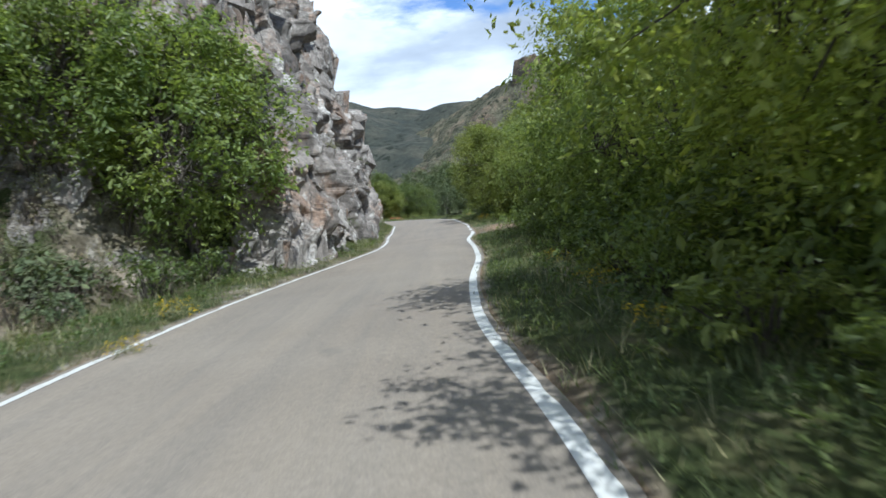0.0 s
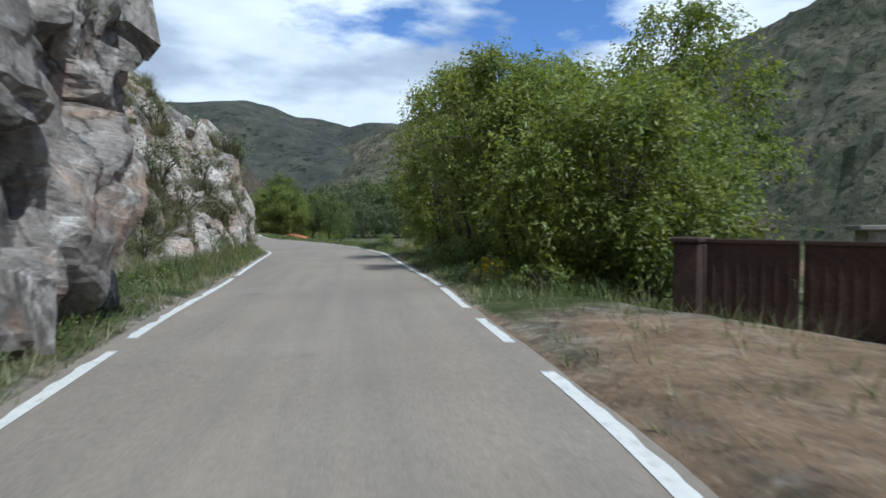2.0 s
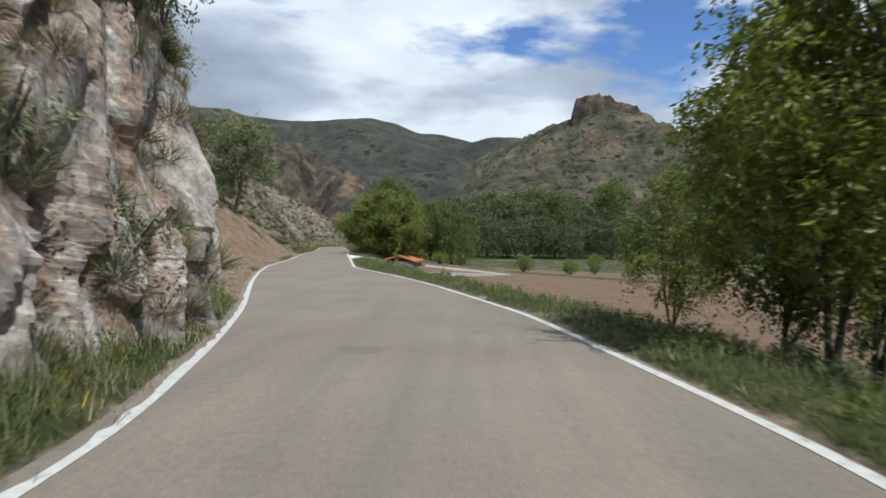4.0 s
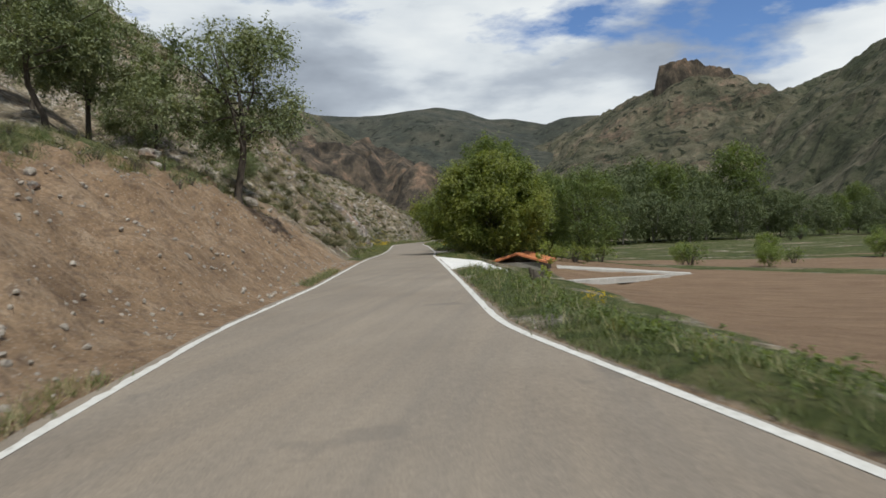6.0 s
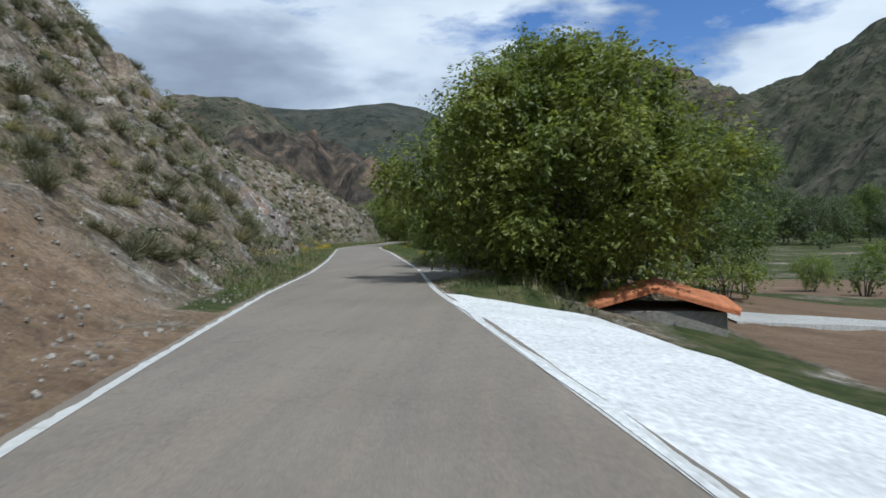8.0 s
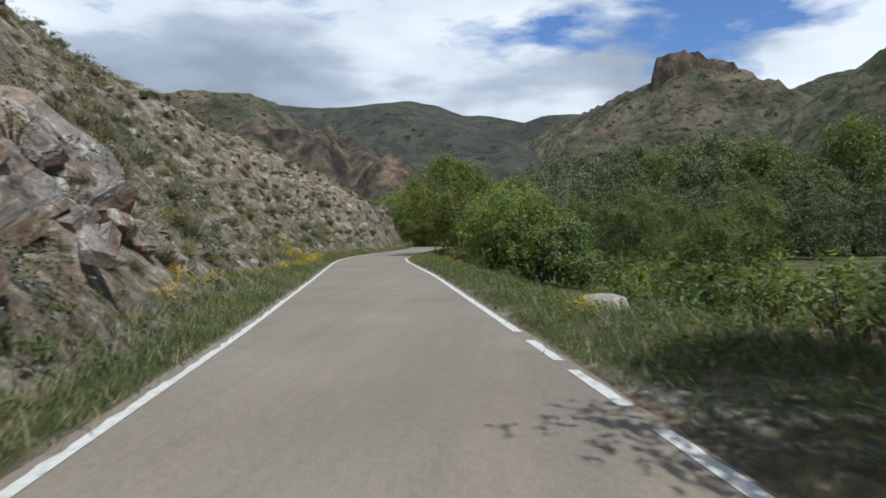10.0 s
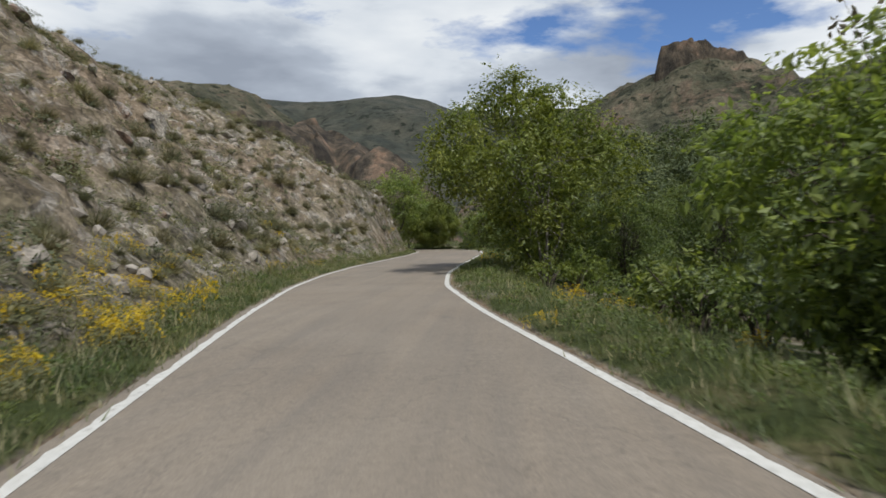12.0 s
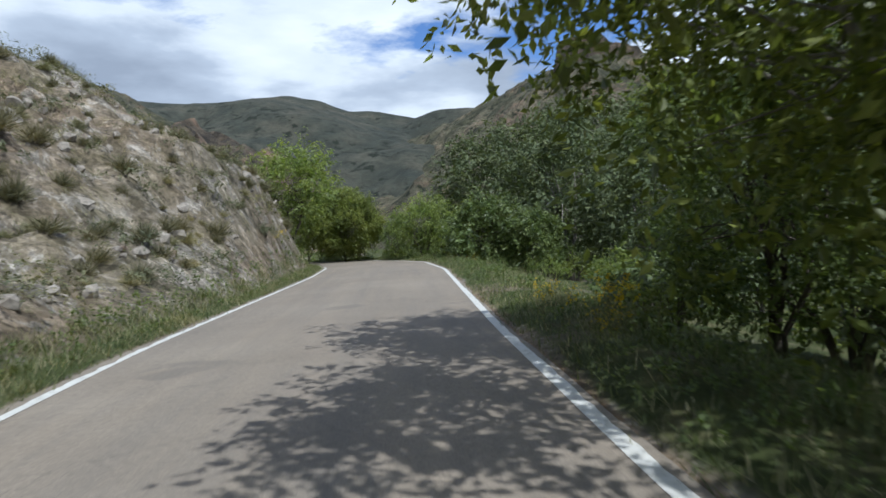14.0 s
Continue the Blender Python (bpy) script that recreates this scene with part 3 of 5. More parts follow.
# ---- ground ----
def build_ground():
    steps = [0.0]
    for d in list(np.linspace(0.3, 12, 44)) + list(12 * 1.09 ** np.arange(1, 62)):
        steps.append(d)
    out = np.array(steps)
    ys = np.concatenate([-40 - 8 * 1.25 ** np.arange(24, 0, -1) + 8, np.arange(-40, 6, 1.0), np.arange(6, 222, 0.4), 222 + 2 * 1.12 ** np.arange(0, 60)])
    rows = []
    for y in ys:
        l, r = float(left_edge(y)), float(right_edge(y))
        rows.append(np.concatenate([l - out[::-1] - 0.1, r + 0.1 + out]))
    x = np.array(rows)
    y = np.broadcast_to(ys[:, None], x.shape)
    z = ground_height(x, y)
    far = np.clip((np.hypot(x + 5, y - 100) - 260) / 300, 0, 1)
    z = z * (1 - far) - 3 * far
    me = mesh_of("ground", np.stack([x, y, z], -1).reshape(-1, 3), grid_faces(*x.shape), True)
    dl, dr = left_edge(y) - x, x - right_edge(y)
    n = fbm(x * 0.5, y * 0.5, 3, 41)
    bank = np.clip((y - 62) / 4, 0, 1) * np.clip((112 - y) / 8, 0, 1)
    grass_l = np.clip((np.where(bank > 0.5, 0.25, np.interp(y, LEFT[:, 0], LEFT[:, 1]) + np.where(y > 108, -0.1, 0.6)) - dl) / 0.5 + 0.5, 0, 1) * (dl > 0)
    field = np.clip((dr - 6.5) / 1.0, 0, 1) * np.clip((y - 58) / 4, 0, 1) * np.clip((150 - y) / 8, 0, 1) * np.clip((60 - dr) / 4, 0, 1)
    strip = np.clip(np.abs(np.mod(dr * 0.35 + y, 26) - 13) - 9.5, 0, 1)
    field = field * (1 - strip * np.clip((y - 100) / 8, 0, 1))
    grass = np.where(dl > 0, grass_l, np.clip(1 - field, 0, 1) * (0.75 + n))
    pull = np.clip(1 - np.hypot((dr - 3.2) / 4.4, (y - 30.2) / 5.2), 0, 1) * 2.5
    yard = np.clip((y - 112) / 2, 0, 1) * np.clip((129 - y) / 2, 0, 1) * np.clip((9 - dr) / 3, 0, 1) * np.clip(0.75 + n, 0, 1)
    pull = np.maximum(pull, yard * (dr > 0))
    earth = np.where(dl > 0, bank * np.clip(1.25 - np.maximum(dl - 5.5, 0) * 0.35 + n, 0, 1), np.clip(0.52 * pull + 0.8 * n, 0, 1) * (pull > 0))
    grass = grass * (1 - 0.9 * np.clip(pull + 1.3 * n, 0, 1) * (dr > 0) * (pull > 0))
    terrace = bank * np.clip(dl - 5.4, 0, 1) * np.clip((10.5 - dl) / 2, 0, 1) * np.clip(0.55 + 1.6 * n, 0, 1)
    grass = np.where(dl > 0, np.maximum(grass, terrace), grass)
    grass = np.where((dl > 0) & (y < 41), np.clip(0.55 + 1.2 * n, 0, 1), grass)
    near = np.clip(1.3 - np.maximum(dl, dr) / 0.25, 0, 1)
    earth, grass = np.maximum(earth, near * 0.7), grass * (1 - near)
    col = np.stack([grass, earth, field * (dr > 0), np.ones_like(x)], -1).astype(np.float32)
    at = me.color_attributes.new("zone", "FLOAT_COLOR", "POINT")
    at.data.foreach_set("color", col.ravel())
    return thing("ground", me, GROUND, "dry scrubby ground with grass verges and brown fields", "ground", "structure")


build_ground()


def build_road():
    ys = np.arange(-40, 229, 0.5)
    l, r = left_edge(ys) - 0.17, right_edge(ys) + 0.13
    u = np.linspace(0, 1, 17)
    wob = 0.07 * fbm(ys * 0.8, ys * 0, 3, 51)
    x = (l + wob)[:, None] * (1 - u) + (r + 0.8 * wob[::-1])[:, None] * u
    y = np.broadcast_to(ys[:, None], x.shape)
    z = np.broadcast_to(0.02 * (1 - (2 * u - 1) ** 2) - 0.02, x.shape)
    me = mesh_of("road", np.stack([x, y, z], -1).reshape(-1, 3), grid_faces(*x.shape), True)
    thing("road", me, ASPHALT, "narrow worn grey asphalt road between white edge lines", "road", "structure")


build_road()


def build_line(side, gaps, ragged):
    """A painted edge line, broken where the gaps (from, to) are, worn away in places."""
    ys = np.arange(-38, 228, 0.125)
    edge = left_edge(ys) if side == "left" else right_edge(ys)
    half = 0.068
    jag = 0.075 * ragged * np.round(fbm(ys * 2.3, ys * 0 + ragged, 2, 61) * 4) / 4
    inner, outer = half + 0.0 * jag, half - np.abs(jag) * 1.2
    sign = -1 if side == "left" else 1
    a, b = edge - sign * inner, edge + sign * outer
    keep = np.ones(len(ys), bool)
    for lo, hi in gaps:
        keep &= ~((ys > lo) & (ys < hi))
    l, r = left_edge(ys) - 0.17, right_edge(ys) + 0.13
    level = [0.02 * (1 - (2 * (v - l) / (r - l) - 1) ** 2) - 0.02 + 0.005 for v in (a, b)]
    verts = np.stack([np.stack([a, ys, level[0]], -1), np.stack([b, ys, level[1]], -1)], 1).reshape(-1, 3)
    i = np.nonzero(keep[:-1] & keep[1:])[0] * 2
    faces = np.stack([i, i + 1, i + 3, i + 2], 1)
    if side == "right":
        faces = faces[:, ::-1]
    me = mesh_of("edge_line", verts, faces)
    me.flip_normals() if me.polygons[0].normal.z < 0 else None
    thing("road_marking", me, PAINT, "worn white painted line along the road's edge", "road marking", "structure")


build_line("left", [(31.9, 32.6), (40.6, 41.2)], 1.0)
build_line("right", [(30.7, 31.9), (33.8, 34.8), (38.0, 38.5), (119.0, 119.7), (121.05, 121.85), (126.7, 127.25), (128.65, 129.1), (130.6, 131.2)], 0.5)


# ---- far hills ----
def build_hill(name, crest, fall, step, material, rough, label, craggy=0.0, box=None):
    """A hill under a crest line of (x, y, height), falling away on both sides."""
    crest = np.array(crest, float)
    s = np.linspace(0, len(crest) - 1, 12 * len(crest))
    line = np.stack([np.interp(s, np.arange(len(crest)), crest[:, k]) for k in range(3)], 1)
    reach = crest[:, 2].max() / fall + 20
    x0, x1, y0, y1 = box or (crest[:, 0].min() - reach, crest[:, 0].max() + reach, crest[:, 1].min() - reach, crest[:, 1].max() + reach * 0.3)
    xs, ys = np.arange(x0, x1, step), np.arange(y0, y1, step)
    x, y = np.meshgrid(xs, ys)
    size = crest[:, 2].max()
    near = np.full(x.shape, 1e9)
    for px, py, h in line:
        near = np.minimum(near, np.hypot(x - px, y - py))
    calm = np.clip(near / (0.35 * size), 0.08, 1)
    wx = x + size * 0.34 * calm * fbm(x / size * 1.3, y / size * 1.3, 3, 71)
    wy = y + size * 0.34 * calm * fbm(x / size * 1.3 + 5, y / size * 1.3, 3, 72)
    soft = 0.05 * size if fall < 2 else 1.0
    z = np.full(x.shape, -1e9)
    for px, py, h in line:
        d = np.hypot(wx - px, wy - py)
        z = np.maximum(z, h - fall * (np.sqrt(d * d + soft * soft) - soft))
    z = z + rough * np.clip(3 * calm, 0.3, 1) * fbm(x / rough / 6, y / rough / 6, 5, 73, 0.55) * np.clip(z / 20, 0, 1)
    if craggy:
        z = z + craggy * facets(x, y, craggy * 2.2, 75, 0.8) * np.clip(z / 15, 0, 1)
    z = np.maximum(z, -8)
    me = mesh_of(name, np.stack([x, y, z], -1).reshape(-1, 3), grid_faces(*x.shape), not craggy)
    return thing(name, me, material, label, "hill", "structure")


build_hill("far_hills", [(-409, 616, 113), (-335, 663, 115), (-265, 697, 118), (-222, 714, 126), (-181, 727, 124), (-147, 735, 124), (-126, 739, 129), (-106, 743, 131), (-82, 746, 127), (-58, 749, 118), (-28, 751, 116),
                        (2, 742, 107), (22, 712, 107), (46, 701, 105), (72, 689, 100), (121, 661, 89)], 0.46, 5.5, HILL, 9, "dark green scrub-covered hills far off")
build_hill("left_hill", [(-340, 440, 92), (-278, 488, 95), (-247, 529, 99), (-219, 554, 104), (-195, 575, 104), (-191, 592, 103), (-182, 606, 91), (-167, 627, 67)], 0.62, 4.5, NEAR_HILL, 8, "brown rocky hill with thin scrub", 2.5)
build_hill("red_rocks", [(-190, 420, 42), (-157, 439, 49), (-145, 455, 61), (-130, 471, 61), (-122, 483, 60), (-115, 505, 67), (-100, 499, 57), (-83, 462, 40), (-68, 445, 42), (-60, 441, 28)], 0.95, 2.2, CRAG, 7, "red-brown jagged rock outcrops on a hillside", 7.0)
build_hill("right_hill", [(-75, 692, 20), (-65, 688, 39), (-53, 684, 51), (-34, 681, 64), (-12, 662, 66), (8, 642, 74), (27, 622, 81), (47, 600, 88), (65, 579, 94), (78, 547, 95), (103, 532, 99), (120, 528, 98), (134, 520, 86), (148, 516, 78), (160, 512, 60)],
           0.66, 4.0, NEAR_HILL, 8, "steep brown hillside with thin scrub and rock bands", 4.0)
build_hill("back_hill", [(150, 755, 80), (194, 747, 104), (230, 736, 121), (263, 724, 134), (291, 713, 136), (316, 679, 129), (342, 655, 129), (400, 600, 125)], 0.6, 5, VALLEY_SIDE, 9, "grey-green scrubby hill behind the ridge", 3.0)
build_hill("east_hill", [(178, 484, 60), (194, 481, 85), (204, 463, 107), (224, 398, 109), (246, 348, 118), (290, 260, 140), (320, 160, 150), (330, 60, 150)], 0.78, 4, VALLEY_SIDE, 9, "steep scrub-covered hillside across the valley", 3.5)
build_hill("crag", [(79, 536, 109), (86, 535, 111), (103, 530, 110), (106, 530, 106), (120, 526, 101), (125, 525, 94)], 4.5, 1.1, CRAG, 1.6, "flat-topped dark crag on the ridge", 2.4, (58, 150, 488, 560))


# ---- foliage ----
def leaves(rng, centres, spread, count, size, droop=0.3, twig=9):
    """Leaves along twigs that spread from clump centres and hang at their ends: folded little blades, four corners each. Returns verts and faces."""
    twigs = max(1, round(count / twig))
    c = np.repeat(centres, twigs, axis=0)
    rad = np.full(len(c), float(spread)) if np.isscalar(spread) else np.repeat(spread, twigs)
    way = rng.normal(size=(len(c), 3)) + (0, 0, 0.12)
    way /= np.linalg.norm(way, axis=1)[:, None]
    reach = rad * rng.uniform(0.7, 1.25, len(c))
    c, way, reach = (np.repeat(v, twig, axis=0) for v in (c, way, reach))
    n = len(c)
    s = rng.random((n, 1)) ** 0.6
    size = size * rng.uniform(0.6, 1.35, (n, 1))
    p = c + way * s * reach[:, None] - np.array((0, 0, 1.0)) * droop * s**2 * reach[:, None] + rng.normal(size=(n, 3)) * size * 0.7
    nrm = way * 0.55 + rng.normal(size=(n, 3)) * 0.42 + (0, 0, 0.62)
    nrm /= np.linalg.norm(nrm, axis=1)[:, None]
    a = way * 0.6 + rng.normal(size=(n, 3)) * 0.6 - np.array((0, 0, 0.2))
    a -= nrm * np.sum(a * nrm, axis=1)[:, None]
    a /= np.linalg.norm(a, axis=1)[:, None]
    b = np.cross(nrm, a)
    quad = np.stack([p - a * size, p + b * size * 0.44 - nrm * size * 0.14, p + a * size, p - b * size * 0.44 - nrm * size * 0.14], 1)
    return quad.reshape(-1, 3), np.arange(4 * n).reshape(-1, 4)


# ---- rock faces ----
FACES = {}


def build_cliff(name, base, step, material, label, seed, rough=1.0, cell=1.0, tall=0.55, chip=1.0, grain=0.75):
    """A rock face over a base line of (x, y, height, lean back for each metre of height)."""
    base = np.array(base, float)
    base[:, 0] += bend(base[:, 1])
    length = np.concatenate([[0], np.cumsum(np.hypot(*np.diff(base[:, :2], axis=0).T))])
    s = np.arange(0, length[-1], step)
    bx, by, h, lean = (np.interp(s, length, base[:, k]) for k in range(4))
    k = np.exp(-np.linspace(-2, 2, 2 * int(1.2 / step) + 1) ** 2)
    k /= k.sum()
    pad = len(k) // 2
    bx, by = (np.convolve(np.pad(v, pad, mode="edge"), k, "valid") for v in (bx, by))
    tx, ty = np.gradient(bx), np.gradient(by)
    ln = np.hypot(tx, ty)
    ox, oy = ty / ln, -tx / ln
    n = int(h.max() / step) + 1
    t = np.linspace(0, 1, n)
    z = t[:, None] * (h + 0.5 * fbm(s * 0.7, s * 0, 3, seed) * np.minimum(h, 3))[None]
    ss = np.broadcast_to(s, z.shape)
    u, v = 0.42 * ss + 0.91 * z, 0.42 * z - 0.91 * ss
    out = 1.15 * facets(u * tall, v, 2.3 * cell, seed, 1.5) + 0.58 * facets(u * tall, v, 1.05 * cell, seed + 9, 1.7) + 0.45 * fbm(ss * 0.25, z * 0.25, 3, seed + 5)
    out = out - 0.9 * cell * (facets(u * (tall + 0.2), v, 1.1 * cell, seed + 50, 0) > 0.42) * np.clip(z - 0.4, 0, 1)
    out = out + 0.26 * chip * facets(u * grain, v, 0.48, seed + 19, 1.9)
    out[1:-1] = 0.2 * out[:-2] + 0.6 * out[1:-1] + 0.2 * out[2:]
    out[:, 1:-1] = 0.2 * out[:, :-2] + 0.6 * out[:, 1:-1] + 0.2 * out[:, 2:]
    out = rough * (out + 0.18 * chip * blocks(u * (grain + 0.05), v, 0.42, seed + 29, 2.2, 0.5) + 0.05 * fbm(ss * 3, z * 3, 3, seed + 6))
    ends = np.clip(np.minimum(s, s[-1] - s) / 2.5, 0, 1)[None]
    out = out * np.clip(0.7 + 0.3 * z, 0, 1) * ends - (1 - ends) * 0.8 - lean[None] * z - 0.25 * z**2 / np.maximum(h, 1)[None] * 0.25
    x, y = bx[None] + ox[None] * out, by[None] + oy[None] * out
    # the top runs back into the slope behind, the foot into the ground
    top = [np.stack([x[-1] - ox * d, y[-1] - oy * d, z[-1] + 0.75 * d + 0.5 * fbm(s * 0.8, s * 0 + d, 3, seed + 60)], -1) for d in (0.3, 0.7, 1.2)]
    top.append(top[-1] - np.stack([ox * 0.6, oy * 0.6, np.full_like(ox, 1.6)], -1))
    foot = np.stack([x[0], y[0], np.full_like(x[0], -0.6)], -1)
    grid = np.concatenate([foot[None], np.stack([x, y, z], -1), np.array(top)])
    me = mesh_of(name, grid.reshape(-1, 3), grid_faces(*grid.shape[:2])[:, ::-1])
    FACES[name] = np.stack([x, y, z], -1), thing(name, me, material, label, "rock face", "structure")
    return FACES[name][0]


CLIFF_FACE = build_cliff("cliff", [(-14, -8, 8, .3), (-9, 2, 10, .2), (-5.5, 9, 10.5, .16), (-2.2, 13.5, 11, .14), (0.6, 16.8, 11, .12), (3.0, 19.2, 11, .13), (3.4, 22, 11.5, .13), (3.5, 26, 11.5, .12),
                      (3.45, 30, 11.3, .10), (3.45, 33.4, 11, .06), (3.2, 35.4, 10.5, .06), (2.2, 37.2, 9, .1), (0.4, 38.6, 7, .2), (-2, 39.6, 6, .3)],
            0.065, CLIFF, "tall grey and rust rock face with blocky ledges beside the road", 200, 0.95)
SLOPE_FACE = build_cliff("rock_slope", [(-0.6, 37.6, 5, .5), (2.0, 40.2, 5.6, .48), (2.5, 43.0, 5.8, .48), (2.7, 46, 6.0, .42), (2.55, 50, 5.8, .42), (2.3, 53, 5.4, .36), (2.35, 55.5, 5.0, .28), (2.25, 57.6, 5.2, .20), (1.9, 59.6, 5.6, .18), (1.0, 61.2, 5.0, .2), (-1.2, 62.2, 4, .4)],
            0.075, OUTCROP, "broken pale rock slope ending in an upright pillar", 240, 0.62, 0.60, 0.26, 1.3, 0.30)
OUTCROP_FACE = build_cliff("outcrop", [(-9.9, 122.5, .5, .7), (-10.6, 124.6, 1.8, .6), (-11.3, 127, 2.8, .58), (-12.0, 129.5, 3.2, .55), (-12.6, 132, 2.8, .55), (-13.3, 134.5, 2.2, .55), (-14.3, 137.5, 1.5, .6), (-15.8, 140.5, 1.0, .6)],
            0.075, LEDGE, "grey rock outcrop with rusty faces above the verge", 280, 0.75)


# ---- loose rocks ----
def stone_mesh(seed, size, flat=0.75):
    rng = np.random.default_rng(seed)
    bm = bmesh.new()
    bmesh.ops.create_icosphere(bm, subdivisions=2, radius=1)
    planes = rng.normal(size=(9, 3))
    planes /= np.linalg.norm(planes, axis=1)[:, None]
    depth = rng.uniform(0.45, 0.85, 9)
    for v in bm.verts:
        p = np.array(v.co)
        for q, d in zip(planes, depth):
            over = p @ q - d
            if over > 0:
                p = p - q * over
        v.co = p * (1.15, 0.9, flat) * size
    me = bpy.data.meshes.new("rock")
    bm.to_mesh(me)
    bm.free()
    return me


rng = np.random.default_rng(11)
STONES = [stone_mesh(300 + k, 1.0) for k in range(6)]
for me in STONES:
    me.materials.append(STONE if me in STONES[:3] else OUTCROP if me is STONES[3] else LEDGE)


STEMS = []


def put(name, me, x, y, z, size, turn, label, category, group, lean=(0, 0)):
    """A rock, or a bush of stems and foliage, at a place."""
    woody = name in ("bush", "shrub")
    ob = new(name, None if woody else me)
    if woody:
        part("foliage", me, None, ob)
        part("woody_base", STEMS[0], None, ob)
    ob.matrix_world = pose(x, y, z, lean[0], lean[1], turn) @ Matrix.Diagonal((size, size, size, 1))
    return tagged(ob, label, category, group)


def scatter_rocks():
    count = 0
    while count < 190:
        y = rng.uniform(42, 215)
        if 62 < y < 112 and rng.random() < 0.5:
            continue
        dl = rng.uniform(1.2, 16) if y > 108 else rng.uniform(1.0, 6)
        if dl < 3.2:
            continue
        x = float(left_edge(y)) - dl
        size = (0.12 + 0.40 * rng.random() ** 2) * (1.0 if y > 112 else 0.55 if y > 62 else 0.9) * (0.35 if dl < 3.5 else 1)
        put("rock", STONES[int(rng.integers(6))], x, y, float(ground_height(x, y)) + size * 0.12, size, rng.uniform(0, 360),
            "weathered angular rock bedded in the slope", "rock", "rocks on the slope", (rng.uniform(-25, 25), rng.uniform(-25, 25)))
        count += 1


scatter_rocks()


def joined(name, pieces, material, label, category):
    """Many small pieces as one mesh of uncountable stuff. pieces: (verts, faces) lists."""
    vs, fs, n = [], [], 0
    for v, f in pieces:
        vs.append(v), fs.append(f + n)
        n += len(v)
    me = mesh_of(name, np.concatenate(vs), np.concatenate(fs))
    return thing(name, me, material, label, category, "stuff")


def arrays(me):
    v = np.zeros(len(me.vertices) * 3, np.float32)
    me.vertices.foreach_get("co", v)
    f = np.zeros(len(me.loops), np.int32)
    me.loops.foreach_get("vertex_index", f)
    return v.reshape(-1, 3), f.reshape(len(me.polygons), -1)


def rotation(turn, tx, ty):
    return np.array(Euler((tx, ty, turn)).to_matrix())


def scatter_gravel():
    small = []
    for k in range(4):
        bm = bmesh.new()
        bmesh.ops.create_icosphere(bm, subdivisions=1, radius=1)
        for v in bm.verts:
            v.co = Vector(np.array(v.co) * rng.uniform(0.55, 1.25, 3))
        me = bpy.data.meshes.new("stone")
        bm.to_mesh(me)
        bm.free()
        small.append(arrays(me))
    slope, bank = [], []
    for n in range(6400):
        y = rng.uniform(41, 220) if n % 5 > 2 else rng.uniform(64, 112)
        earth = 63 < y < 112
        dl = rng.uniform(0.35, 5.5) if earth else 1.9 + 20 * rng.random() ** 1.3
        x = float(left_edge(y)) - dl
        size = (0.010 + 0.05 * rng.random() ** 4) if earth else (0.05 + 0.20 * rng.random() ** 3)
        v, f = small[int(rng.integers(4))]
        m = rotation(*rng.uniform(-3, 3, 3))
        (bank if earth else slope).append((v @ m.T * size + (x, y, float(ground_height(x, y)) + size * 0.3), f))
    joined("slope_stones", slope, STONE, "loose grey and tan stones strewn over the hillside", "stones")
    joined("bank_gravel", bank, STONE, "small stones weathered out of the earth bank", "gravel")


scatter_gravel()


def block_mesh(seed, material):
    """An angular block of rock, its corners pulled about and some of them knocked off."""
    rng = np.random.default_rng(seed)
    bm = bmesh.new()
    made = bmesh.ops.create_cube(bm, size=1)
    for v in made["verts"]:
        v.co = Vector(np.array(v.co) * (1 + rng.uniform(-0.3, 0.3, 3)))
    bmesh.ops.bevel(bm, geom=[v for k, v in enumerate(bm.verts) if k % 3 == seed % 3], offset=0.22, segments=1, affect="VERTICES")
    me = bpy.data.meshes.new("block")
    bm.to_mesh(me)
    bm.free()
    me.materials.append(material)
    return me


def jutting_blocks(rock, count, dip, sizes, material, seed, end=1e9):
    """Angular blocks that stand a little proud of a rock face, tilted with its bedding."""
    rng = np.random.default_rng(seed)
    face, owner = FACES[rock]
    shapes = [block_mesh(seed + k, material) for k in range(8)]
    rows, cols = face.shape[:2]
    for n in range(count):
        i, j = int(rows * rng.random() * 0.97), int(rng.integers(6, cols - 6))
        while face[0, j, 1] > end:
            j = int(rng.integers(6, cols - 6))
        p = face[i, j]
        way = face[i, j + 4] - face[i, j - 4]
        turn = math.degrees(math.atan2(way[1], way[0]))
        size = rng.uniform(*sizes) * (1.5 if rng.random() < 0.15 else 1.0)
        inward = Vector((-math.sin(radians(turn)), math.cos(radians(turn)), 0))
        ob = part("block", shapes[int(rng.integers(8))], None, owner)
        ob.matrix_world = Matrix.Translation(Vector(p) + inward * size * rng.uniform(0.10, 0.34)) \
            @ pose(0, 0, 0, rng.normal(0, 9), -dip + rng.normal(0, 12), turn + rng.normal(0, 10)) @ Matrix.Diagonal((size * rng.uniform(1.0, 2.0), size * rng.uniform(0.6, 1.0), size * rng.uniform(0.4, 0.8), 1))


jutting_blocks("cliff", 270, 62, (0.35, 0.95), CLIFF, 401)
jutting_blocks("rock_slope", 240, -52, (0.12, 0.36), OUTCROP, 402, 54.0)
jutting_blocks("outcrop", 230, 30, (0.18, 0.60), LEDGE, 403)


